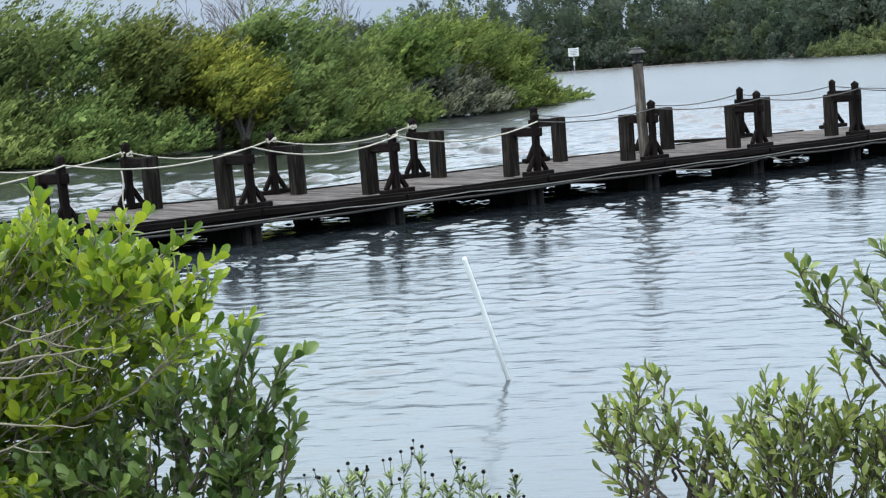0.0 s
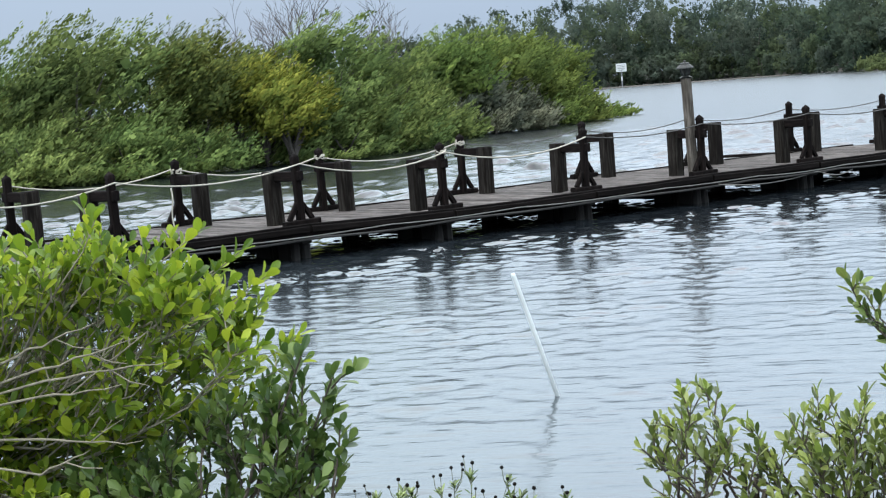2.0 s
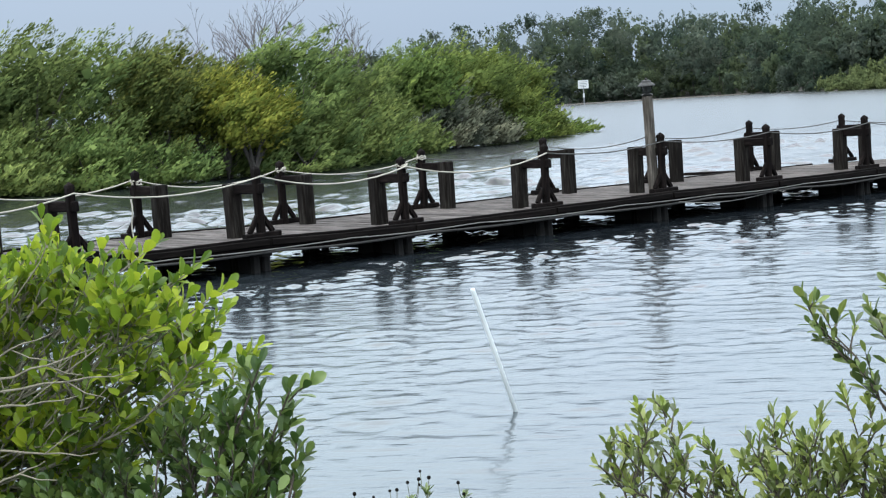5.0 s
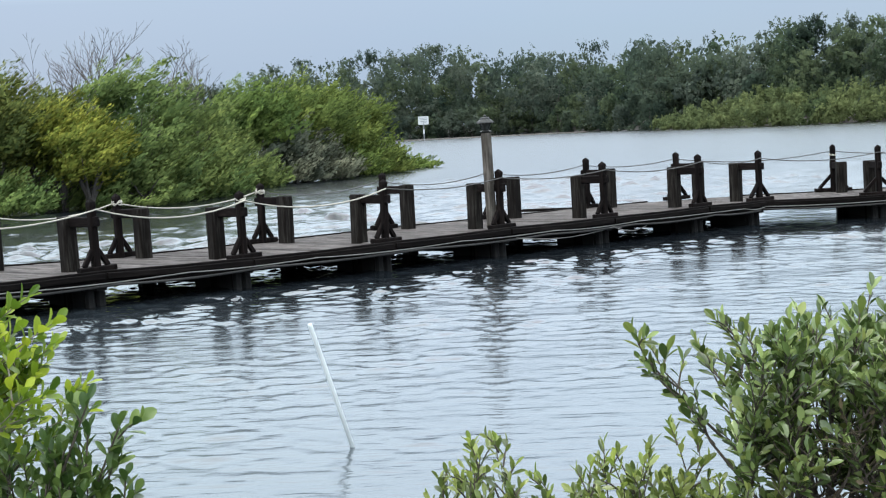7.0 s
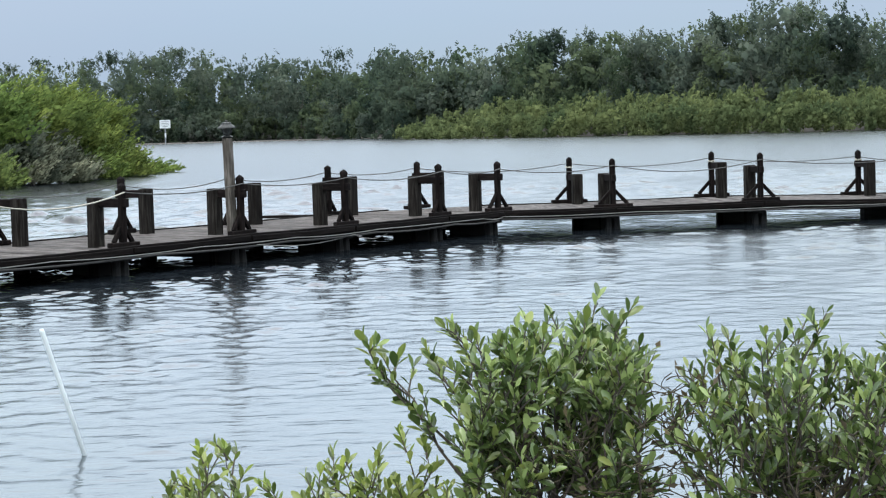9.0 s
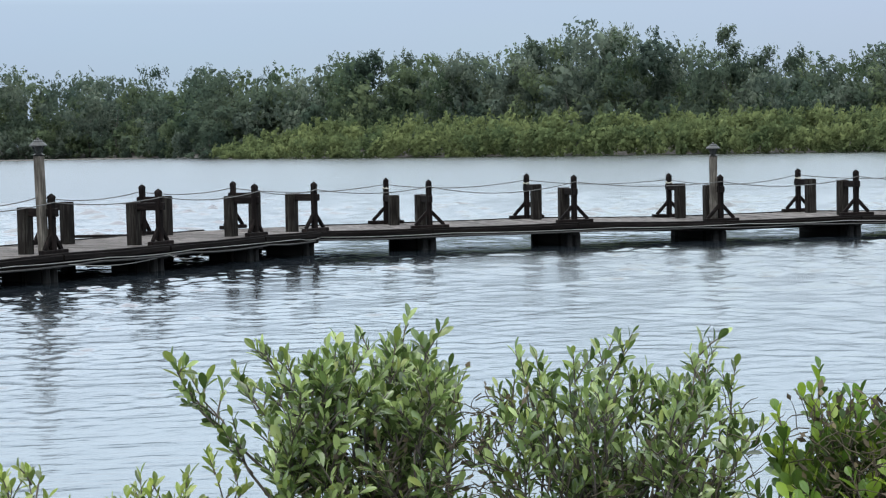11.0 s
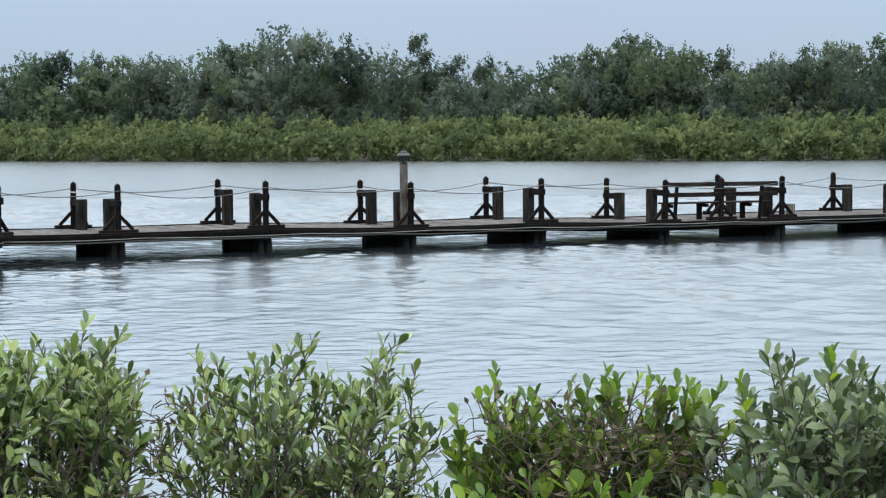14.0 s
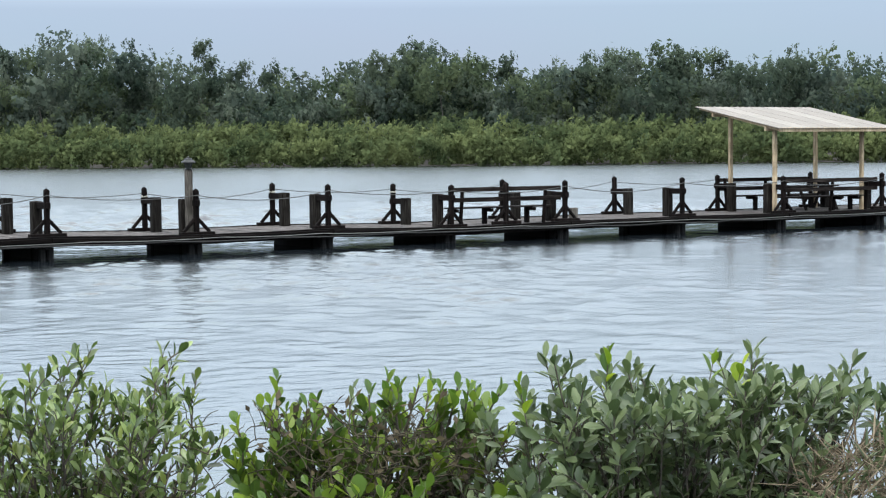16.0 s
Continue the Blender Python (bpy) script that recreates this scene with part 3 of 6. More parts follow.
def post_frame(px, drop=0.0, piled=True, reach=0.45):
    """A rope post with its sill and knee braces, tied by a short beam to a cut-off pile; +y points to the middle of the deck."""
    root = thing("post_frame", pose(0, 0, -50), "dark weathered rope post with knee braces beside a cut pile", "post", "rope posts along the boardwalk")
    post_v, post_f = beam((0, 0, -0.02), (0, 0, 1.06), 0.125, 0.125, 0.02, up=(0, 1, 0))
    k = len(post_v)
    a = 0.0625
    post_v += [(-a, -a, 1.055), (a, -a, 1.055), (a, a, 1.055), (-a, a, 1.055), (-a * 0.85, -a * 0.85, 1.10), (a * 0.85, -a * 0.85, 1.10), (a * 0.85, a * 0.85, 1.10), (-a * 0.85, a * 0.85, 1.10), (0, 0, 1.155)]
    post_f += [(k, k + 1, k + 5, k + 4), (k + 1, k + 2, k + 6, k + 5), (k + 2, k + 3, k + 7, k + 6), (k + 3, k, k + 4, k + 7), (k + 4, k + 5, k + 8), (k + 5, k + 6, k + 8), (k + 6, k + 7, k + 8), (k + 7, k + 4, k + 8)]
    part("post", (post_v, post_f), MAT_POST, root)
    part("sill", beam((-reach, -0.02, 0.045), (reach, -0.02, 0.045), 0.14, 0.09, 0.015), MAT_POST, root)
    for sx in (-1, 1):
        part("knee_brace", beam(((reach - 0.11) * sx, 0, 0.09), (0.045 * sx, 0, 0.22 + 0.4 * reach), 0.078, 0.078, 0.012), MAT_POST, root)
    if not piled:
        return root
    part("cross_beam", beam((-0.2 * px, -0.12, 0.79 - drop), (0.88 * px, 0.53, 0.79 - drop), 0.10, 0.16, 0.015), MAT_BEAM, root)
    pile_v, pile_f = beam((px, 0.60, -1.7), (px - 0.004, 0.60, 0.885 - drop), 0.245, 0.235, 0.03, up=(0, 1, 0), bow=0.006)
    part("piling", (pile_v, pile_f), MAT_PILE, root, "cut-off grey timber pile")
    return root


def crib(arm, s):
    """The dark crosswise timber box under a bent, down to the water."""
    root = thing("support_crib", stand(arm, s, 0, 0), "black tarred timber crib carrying the boardwalk above the water", "pier support", "cribs under the boardwalk")
    if arm is ARM_A:
        part("crib_box", beam((0, 0.18, 0.13), (0, 1.20, 0.13), 0.34, 0.34, 0.03), MAT_CRIB, root)
        part("crib_beam", beam((0, 1.18, 0.185), (0, DECK_W - 0.12, 0.185), 0.32, 0.215, 0.03), MAT_CRIB, root)
    else:
        part("crib_box", beam((0, 0.22, 0.12), (0, DECK_W - 0.2, 0.12), 0.34, 0.30, 0.03), MAT_CRIB, root)
    part("cap_timber", beam((0, -0.12, 0.28), (0, DECK_W + 0.12, 0.28), 0.20, 0.06, 0.02), MAT_CRIB, root)
    for n in (0.10, DECK_W - 0.42):
        for dx in (-0.10, 0.10):
            part("crib_leg", tube([(dx, n, -1.6), (dx + 0.01, n, -0.1), (dx, n, 0.28)], [0.085, 0.08, 0.075], 7), MAT_CRIB, root)


def rope(arm, stops, n, radius, material, sag, seed, label):
    """A rope hung from post to post."""
    rnd = random.Random(seed)
    pts = []
    for i in range(len(stops) - 1):
        z0, z1 = level(arm, stops[i]) + 0.98, level(arm, stops[i + 1]) + 0.98
        dip = sag * rnd.uniform(0.6, 1.3)
        for k in range(9 if i < len(stops) - 2 else 10):
            f = k / 9
            pts.append(spot(arm, stops[i] + (stops[i + 1] - stops[i]) * f, n + 0.02 * math.sin(f * 9 + i), z0 + (z1 - z0) * f - dip * 4 * f * (1 - f)))
    ob = new("rope_line", mesh_of("rope_line", *tube(pts, radius, 6), material, True))
    tagged(ob, label, "rope", "hand ropes between the posts")


def knot(p, r, seed, tall=0.13, thick=0.02):
    """A lashing of rope round a post top."""
    rnd = random.Random(seed)
    pts = []
    for i in range(46):
        t = i / 45 * math.tau * 3.6
        pts.append(p + Vector((math.cos(t) * r * rnd.uniform(0.85, 1.2), math.sin(t) * r * rnd.uniform(0.85, 1.2), (i / 45 - 0.5) * tall + rnd.uniform(-0.02, 0.02))))
    ob = new("rope_lashing", mesh_of("rope_lashing", *tube(pts, thick, 6), MAT_ROPE, True))
    tagged(ob, "off-white rope lashing wound round a dark post", "rope", "rope lashings")


def service_line(arm, s0, s1, z, radius, material, sag, seed, name, label):
    rnd = random.Random(seed)
    pts, s = [], s0
    while s < s1:
        e = min(s1, s + rnd.uniform(2.4, 4.2))
        dip = sag * rnd.uniform(0.2, 1.4)
        for k in range(8):
            f = k / 8
            pts.append(spot(arm, s + (e - s) * f, -0.30 - 0.02 * math.sin(f * 6), z - dip * 4 * f * (1 - f)))
        s = e
    ob = new(name, mesh_of(name, *tube(pts, radius, 6), material, True))
    tagged(ob, label, "cable", "lines along the boardwalk")


def lamp_post(arm, s, n, height, lean, label):
    root = thing("lamp_post", stand(arm, s, n, level(arm, s), lean=lean), label, "street lamp", "lamps on the boardwalk")
    h = height - 0.33
    part("post", beam((0, 0, 0), (0, 0, h), 0.16, 0.16, 0.02, up=(0, 1, 0)), MAT_LAMPPOST, root)
    part("collar", lathe([(0.10, h), (0.115, h + 0.02), (0.06, h + 0.05)]), MAT_LAMP, root)
    part("lantern", lathe([(0.055, h + 0.05), (0.10, h + 0.17), (0.11, h + 0.19)], 8), MAT_GLASS, root, "dull lamp glass")
    for k in range(4):
        t = math.radians(45 + 90 * k)
        part("cage_bar", beam((0.06 * math.cos(t), 0.06 * math.sin(t), h + 0.05), (0.112 * math.cos(t), 0.112 * math.sin(t), h + 0.19), 0.018, 0.018, 0.003), MAT_LAMP, root)
    cap = part("cap", lathe([(0.175, h + 0.185), (0.17, h + 0.205), (0.12, h + 0.25), (0.10, h + 0.255), (0.09, h + 0.29), (0.02, h + 0.305)], 12), MAT_CAP, root, "grey metal cap")
    part("finial", lathe([(0.02, h + 0.30), (0.03, h + 0.32), (0.01, h + 0.345)], 8), MAT_CAP, cap)


def bench(arm, s, n, turn, length, label, uprights, legs):
    """A long bench; its two back rails are at y = 0 and its seat reaches to +y."""
    root = thing("bench", stand(arm, s, n, level(arm, s), turn), label, "bench", "benches on the boardwalk")
    hl = length / 2
    for x in uprights:
        part("back_upright", beam((x, 0.16, 0), (x, 0.04, 1.0), 0.08, 0.09, 0.012, up=(0, 1, 0)), MAT_POST, root)
    for x in legs:
        part("front_leg", beam((x, 0.46, 0), (x, 0.46, 0.42), 0.12, 0.12, 0.012, up=(0, 1, 0)), MAT_POST, root)
        part("seat_bearer", beam((x, 0.06, 0.385), (x, 0.54, 0.385), 0.08, 0.09, 0.01), MAT_POST, root)
    for zz, h in ((0.955, 0.115), (0.68, 0.12)):
        part("back_rail", beam((-hl, 0, zz), (hl, 0, zz), 0.04, h, 0.008), MAT_BENCH, root)
    for y in (0.18, 0.33, 0.48):
        part("seat_board", beam((-hl + 0.08, y, 0.455), (hl - 0.12, y, 0.455), 0.135, 0.04, 0.008), MAT_BENCH, root)


def picnic_table(arm, s, n):
    root = thing("picnic_table", stand(arm, s, n, level(arm, s)), "dark wooden picnic table with splayed legs under the shelter", "table")
    for y in (-0.30, -0.15, 0.0, 0.15, 0.30):
        part("top_board", beam((-0.9, y, 0.74), (0.9, y, 0.74), 0.14, 0.04, 0.008), MAT_BENCH, root)
    for y in (-0.68, 0.68):
        part("seat_board", beam((-0.9, y, 0.44), (0.9, y, 0.44), 0.24, 0.04, 0.008), MAT_BENCH, root)
    for x in (-0.65, 0.65):
        for sy in (-1, 1):
            part("splayed_leg", beam((x, 0.52 * sy, 0), (x, 0.20 * sy, 0.72), 0.05, 0.10, 0.008, up=(1, 0, 0)), MAT_BENCH, root)
        part("cross_bearer", beam((x + 0.05, -0.75, 0.40), (x + 0.05, 0.75, 0.40), 0.05, 0.09, 0.008), MAT_BENCH, root)


def shelter(arm, s0, s1):
    """An open shelter of new timber with a lean-to roof, low towards the near side."""
    root = thing("shelter", stand(arm, s0, 0, 0.48), "open shelter of pale new timber with a sloping panel roof", "shelter")
    span = s1 - s0
    nf, nb, zf, zb = -0.32, 3.45, 2.53, 3.26

    def roof_z(n):
        return zf + (zb - zf) * (n - nf) / (nb - nf)

    for x in (0.34, span - 0.82):
        for n in (0.30, 2.72):
            part("post", beam((x + (0.36 if n > 2 else 0), n, -0.02), (x + (0.36 if n > 2 else 0), n, roof_z(n) - 0.12), 0.115, 0.115, 0.012, up=(0, 1, 0)), MAT_NEWWOOD, root)
    for n in (0.30, 2.72):
        part("header_beam", beam((-0.05, n, roof_z(n) - 0.11), (span + 0.05, n, roof_z(n) - 0.11), 0.07, 0.14, 0.01), MAT_NEWWOOD, root)
    for k in range(7):
        x = 0.03 + (span - 0.06) * k / 6
        part("rafter", beam((x, nf + 0.04, zf - 0.045), (x, nb - 0.04, zb - 0.045), 0.045, 0.07, 0.006), MAT_NEWWOOD, root)
    part("fascia", beam((-0.06, nf, zf - 0.03), (span + 0.06, nf, zf - 0.03), 0.03, 0.13, 0.006), MAT_NEWWOOD, root)
    count = 7
    wid = (span + 0.2) / count
    for k in range(count):
        x0 = -0.1 + wid * k
        xs = [x0 + 0.012 + (wid - 0.024) * i / 6 for i in range(7)]
        top = [(x, nf - 0.06, zf + 0.012 + 0.012 * (i % 2)) for i, x in enumerate(xs)] + [(x, nb + 0.06, zb + 0.012 + 0.012 * (i % 2)) for i, x in enumerate(xs)]
        low = [(x, y, z - 0.012) for x, y, z in top]
        f = [(i, i + 1, i + 8, i + 7) for i in range(6)] + [(14 + i + 1, 14 + i, 14 + i + 7, 14 + i + 8) for i in range(6)]
        f += [(i, 14 + i, 14 + i + 1, i + 1) for i in range(6)] + [(7 + i + 1, 21 + i + 1, 21 + i, 7 + i) for i in range(6)] + [(0, 7, 21, 14), (6, 20, 27, 13)]
        part("roof_panel", (top + low, f), MAT_ROOF if k % 3 != 1 else MAT_ROOF_PALE, root)
    return root


def build_boardwalk():
    edges_a = [-21.0] + BENTS_A[1:] + [5.55]
    for s0, s1 in zip(edges_a[:-1], edges_a[1:]):
        deck_section(ARM_A, s0, s1)
    edges_b = [0.10] + BENTS_B + [36.6]
    for s0, s1 in zip(edges_b[:-1], edges_b[1:]):
        deck_section(ARM_B, s0, s1)
    # the wedge of boards where the two arms meet
    c = ARM_B[0]
    root = thing("boardwalk_corner", pose(c.x, c.y, DECK_Z), "wedge of grey planks at the bend of the boardwalk", "boardwalk")
    a0, a1 = radians(TURN_A + 90) + 0.02, radians(TURN_B + 90) - 0.02
    for k in range(12):
        t0, t1 = a0 + (a1 - a0) * k / 12, a0 + (a1 - a0) * (k + 0.94) / 12
        ring = [(0.35, t0), (3.14, t0), (3.14, t1), (0.35, t1)]
        v = [(r * math.cos(t), r * math.sin(t), z) for z in (-0.002, -0.042) for r, t in ring]
        part("plank", (v, [(3, 2, 1, 0), (4, 5, 6, 7), (0, 1, 5, 4), (1, 2, 6, 5), (2, 3, 7, 6), (3, 0, 4, 7)]), MAT_DECK, root)
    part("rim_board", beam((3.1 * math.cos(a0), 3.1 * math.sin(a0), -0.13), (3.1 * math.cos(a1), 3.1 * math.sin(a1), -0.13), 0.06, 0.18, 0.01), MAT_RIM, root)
    # post frames on both sides
    rnd = random.Random(7)
    # the piles were cut at unlike heights
    low_b = {(0, 0): 0.10, (0, 1): 0.15, (1, 0): 0.05, (4, 1): 0.15, (5, 1): 0.10, (6, 0): 0.05, (6, 1): 0.10, (5, 0): 0.05}
    for arm, bents, backs, px in ((ARM_A, BENTS_A, BACK_A, -0.09), (ARM_B, BENTS_B, BACK_B, -0.05)):
        patterns = {}
        for i, s in enumerate(bents):
            for side in (0, 1):
                lean = (rnd.uniform(-0.5, 0.5), rnd.uniform(-0.6, 0.6) - (1.6 if arm is ARM_A and i < 4 else 0) * (1 - 2 * side))
                at = (s, backs[i])[side]
                m = stand(arm, at, 0 if side == 0 else DECK_W, level(arm, at), 180 * side, lean)
                drop = low_b.get((i, side), 0.0) if arm is ARM_B else 0.0
                if drop not in patterns:
                    patterns[drop] = post_frame(px, drop, reach=0.33 if arm is ARM_A else 0.45)
                    patterns[drop].matrix_basis = m
                else:
                    copy_thing(patterns[drop], m)
            crib(arm, s)
    pattern = patterns[0.0]
    copy_thing(pattern, stand(ARM_A, 5.62, 0, 0.51, 0))
    copy_thing(pattern, stand(ARM_A, 6.45, DECK_W, 0.51, 180))
    lone = post_frame(-0.05, piled=False)
    lone.matrix_basis = stand(ARM_B, 19.16, 0, level(ARM_B, 19.16), 0)
    tagged(lone, "dark weathered rope post with knee braces behind a bench")
    crib(ARM_A, 5.5)
    # ropes
    front_a, back_a = [-21] + BENTS_A + [5.62], [-21] + BACK_A + [6.45]
    rope(ARM_A, front_a[5:], -0.09, 0.011, MAT_ROPE_GREY, 0.13, 4, "thin grey rope between dark boardwalk posts")
    rope(ARM_A, back_a[5:], DECK_W + 0.09, 0.011, MAT_ROPE_GREY, 0.13, 6, "thin grey rope between the far posts")
    rope(ARM_A, front_a[:6], -0.09, 0.013, MAT_ROPE, 0.20, 3, "off-white rope sagging between dark boardwalk posts")
    rope(ARM_A, back_a[:6], DECK_W + 0.09, 0.013, MAT_ROPE, 0.17, 5, "off-white rope sagging between far boardwalk posts")
    rope(ARM_B, [0.02] + BENTS_B + [36.6], -0.09, 0.011, MAT_ROPE_GREY, 0.16, 8, "thin grey rope sagging between boardwalk posts")
    rope(ARM_B, [-1.44] + BACK_B + [36.6], DECK_W + 0.09, 0.011, MAT_ROPE_GREY, 0.16, 9, "thin grey rope between far boardwalk posts")
    for arm, s, n in ((ARM_A, -9.05, 0), (ARM_A, -9.5, DECK_W), (ARM_A, -6.26, DECK_W), (ARM_A, -12.45, DECK_W)):
        knot(spot(arm, s, n, DECK_Z + 0.98), 0.08, int(s * 10 + n), 0.09, 0.013)
    for i in range(6):
        knot(spot(ARM_B, BACK_B[i], DECK_W, level(ARM_B, BACK_B[i]) + 0.90), 0.072, 60 + i, 0.02, 0.010)
    hang = [spot(ARM_A, -14.3, -0.12, DECK_Z + 0.86 - 0.09 * k) + Vector((0.015 * math.sin(k), 0, 0)) for k in range(9)]
    tagged(new("rope_end", mesh_of("rope_end", *tube(hang, 0.012, 6), MAT_ROPE, True)), "loose white rope end hanging from the hand rope", "rope")
    # lines and hoses along the outer face
    for arm, s0, s1 in ((ARM_A, -21, 5.5), (ARM_B, 0.0, 36.6)):
        service_line(arm, s0, s1, DECK_Z - 0.10, 0.011, MAT_LINE, 0.03, 11, "service_line", "pale line strung along the boardwalk edge")
        service_line(arm, s0, s1, DECK_Z - 0.16, 0.022, MAT_HOSE, 0.03, 12, "service_hose", "black hose strung along the boardwalk edge")
    service_line(ARM_A, -2.7, 1.4, DECK_Z - 0.16, 0.011, MAT_LINE, 0.10, 13, "slack_line", "slack pale line hanging below the boardwalk edge")
    # lamps
    lamp_post(ARM_A, -2.88, 0.16, 2.19, (0, -1.6), "grey wooden lamp post with a small metal lantern on the boardwalk")
    lamp_post(ARM_B, 9.95, 0.18, 1.92, (0, 0), "short grey wooden lamp post with a metal lantern")
    # seats, shelter, small things
    bench(ARM_B, 19.28, 0.10, 0, 3.55, "long dark wooden bench with its back to the near rail", (-1.42, 1.30), (-1.56, -0.45, 0.95))
    bench(ARM_B, 31.2, DECK_W - 0.10, 180, 3.9, "long dark wooden bench along the back rail under the shelter", (-1.8, 0.1, 1.8), (-1.5, -0.4, 0.9))
    bench(ARM_B, 31.3, 0.10, 0, 3.9, "long dark wooden bench with its back to the shelter's near rail", (-1.85, 0.1, 1.6), (0.5, 1.25))
    picnic_table(ARM_B, 31.75, 1.5)
    shelter(ARM_B, 28.82, 33.6)
    stub = thing("cut_post", stand(ARM_B, 21.6, 0.25, level(ARM_B, 21.6)), "short pale cut-off timber post on the deck", "post")
    part("shaft", beam((0, 0, 0), (0, 0, 0.36), 0.2, 0.2, 0.025, up=(0, 1, 0)), MAT_LAMPPOST, stub)
    plank = thing("gang_plank", stand(ARM_A, 3.0, DECK_W + 0.1, DECK_Z + 0.03, 118), "dark loose plank lying over the far edge of the deck", "plank")
    part("board", beam((-0.25, 0, 0), (1.35, 0, 0.0), 0.22, 0.06, 0.01), MAT_POST, plank)


build_boardwalk()


# ---------------------------------------------------------------- things in the water
def build_pipe():
    foot = Vector((-2.05, 14.14, 0))
    tip = Vector((-2.32, 14.02, 1.02))
    root = thing("mooring_pipe", Matrix.Translation(foot), "white plastic pipe leaning in the shallow water", "pipe")
    d = (tip - foot).normalized()
    v, f = tube([-d * 1.0, d * 0.5 + Vector((0.004, 0, 0.0)), tip - foot - d * 0.02, tip - foot], [0.019, 0.019, 0.019, 0.017], 12)
    part("shaft", (v, f), MAT_PIPE, root, smooth=True)


def build_sign():
    root = thing("channel_sign", pose(-36.5, 385, 0), "white channel marker board on a post in the bay", "sign")
    part("post", tube([(0, 0.1, -1.2), (0, 0.1, 4.2)], 0.15, 8), MAT_INK, root)
    part("marker_band", tube([(0, 0.1, 1.5), (0, 0.1, 2.4)], 0.19, 8), MAT_SIGN, root)
    board = part("board", beam((-1.15, 0, 4.35), (1.15, 0, 4.35), 0.07, 1.8, 0.02), MAT_SIGN, root)
    for z, w in ((4.88, 0.84), (4.53, 0.74), (4.18, 0.80), (3.84, 0.58)):
        part("text_bar", beam((-w, -0.04, z), (w, -0.04, z), 0.012, 0.12, 0.003), MAT_INK, board)
    part("brace", beam((0, 0.12, 3.4), (0, 0.12, 5.2), 0.12, 0.12, 0.01, up=(0, 1, 0)), MAT_INK, root)


def build_mud_bar():
    """A long low bar of mud that the falling water has laid bare beside the sign."""
    rnd = random.Random(3)
    verts, faces = [], []
    n = 40
    for i in range(n + 1):
        f = i / n
        x, half = -47 + 46 * f, 2.6 * math.sin(math.pi * f) ** 0.5 * rnd.uniform(0.75, 1.1) + 0.05
        y = 392 - 0.10 * (x + 47) + 1.5 * math.sin(5 * f)
        for u, z in ((-1, -0.3), (-0.5, 0.16), (0, 0.26), (0.5, 0.16), (1, -0.3)):
            verts.append((x, y + u * half, z * rnd.uniform(0.8, 1.15)))
    for i in range(n):
        faces += [(5 * i + k, 5 * i + 5 + k, 5 * i + 6 + k, 5 * i + 1 + k) for k in range(4)]
    tagged(new("mud_bar", mesh_of("mud_bar", verts, faces, MAT_GROUND, True)), "long low bar of dark mud in the bay", "mud bar", kind="structure")


build_pipe()
build_sign()
build_mud_bar()


# ---------------------------------------------------------------- plants
MAT_ISLE = foliage("mangrove_leaves", (0.062, 0.104, 0.036), (0.116, 0.180, 0.062), (0.190, 0.265, 0.092), per_tree=0.16, see_through=0.3, blotch=0.35, rough=0.8, gloss=0.08)
MAT_ISLE_YELLOW = foliage("yellowing_leaves", (0.1125, 0.1500, 0.0300), (0.2063, 0.2313, 0.0450), (0.3250, 0.3250, 0.0688), see_through=0.3, blotch=0.5, rough=0.8, gloss=0.08)
MAT_ISLE_OLIVE = foliage("olive_mangrove_leaves", (0.062, 0.086, 0.028), (0.108, 0.138, 0.044), (0.190, 0.205, 0.058), see_through=0.3, blotch=0.5, rough=0.8, gloss=0.08)
MAT_ISLE_LIGHT = foliage("light_mangrove_leaves", (0.062, 0.098, 0.030), (0.112, 0.168, 0.048), (0.180, 0.245, 0.070), per_tree=0.10, see_through=0.32, blotch=0.4, rough=0.8, gloss=0.08)
MAT_ISLE_GREY = foliage("dry_grey_leaves", (0.0585, 0.0676, 0.0520), (0.1105, 0.1235, 0.0962), (0.1820, 0.1950, 0.1534), see_through=0.2, blotch=0.5, rough=0.9, gloss=0.05)
# haze over the far woods is mixed into these greyed, close-set leaf colours
HAZED_TONES = (
    foliage("hazed_wood_leaves", (0.0624, 0.0853, 0.0710), (0.0723, 0.0988, 0.0787), (0.0832, 0.1134, 0.0854), see_through=0.6, blotch=0.09, rough=0.95, gloss=0.02),
    foliage("hazed_olive_leaves", (0.0703, 0.0946, 0.0643), (0.0832, 0.1123, 0.0710), (0.1020, 0.1352, 0.0826), see_through=0.6, blotch=0.09, rough=0.95, gloss=0.02),
    foliage("hazed_mossy_leaves", (0.0792, 0.1019, 0.0902), (0.0921, 0.1186, 0.1037), (0.1109, 0.1404, 0.1171), see_through=0.6, blotch=0.12, rough=0.95, gloss=0.02),
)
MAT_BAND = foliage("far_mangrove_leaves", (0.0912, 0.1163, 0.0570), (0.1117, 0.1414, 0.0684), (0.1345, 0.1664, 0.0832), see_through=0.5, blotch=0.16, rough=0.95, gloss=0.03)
MAT_BARK = plain("grey_bark", (0.05, 0.045, 0.04), 0.9, 0, 0.4, 5, 0.5)
MAT_BARE = plain("pale_grey_bark", (0.075, 0.066, 0.062), 0.9, 0, 0.3, 5, 0.3)
MAT_TWIG = plain("pale_twigs", (0.165, 0.152, 0.115), 0.9, 0, 0.35, 30, 0.3)
MAT_TWIG_DARK = plain("brown_twigs", (0.055, 0.045, 0.035), 0.9, 0, 0.4, 30, 0.3)
MAT_TWIG_BROWN = plain("dead_brown_twigs", (0.040, 0.033, 0.021), 0.9, 0, 0.5, 14, 0.3, 0.2)
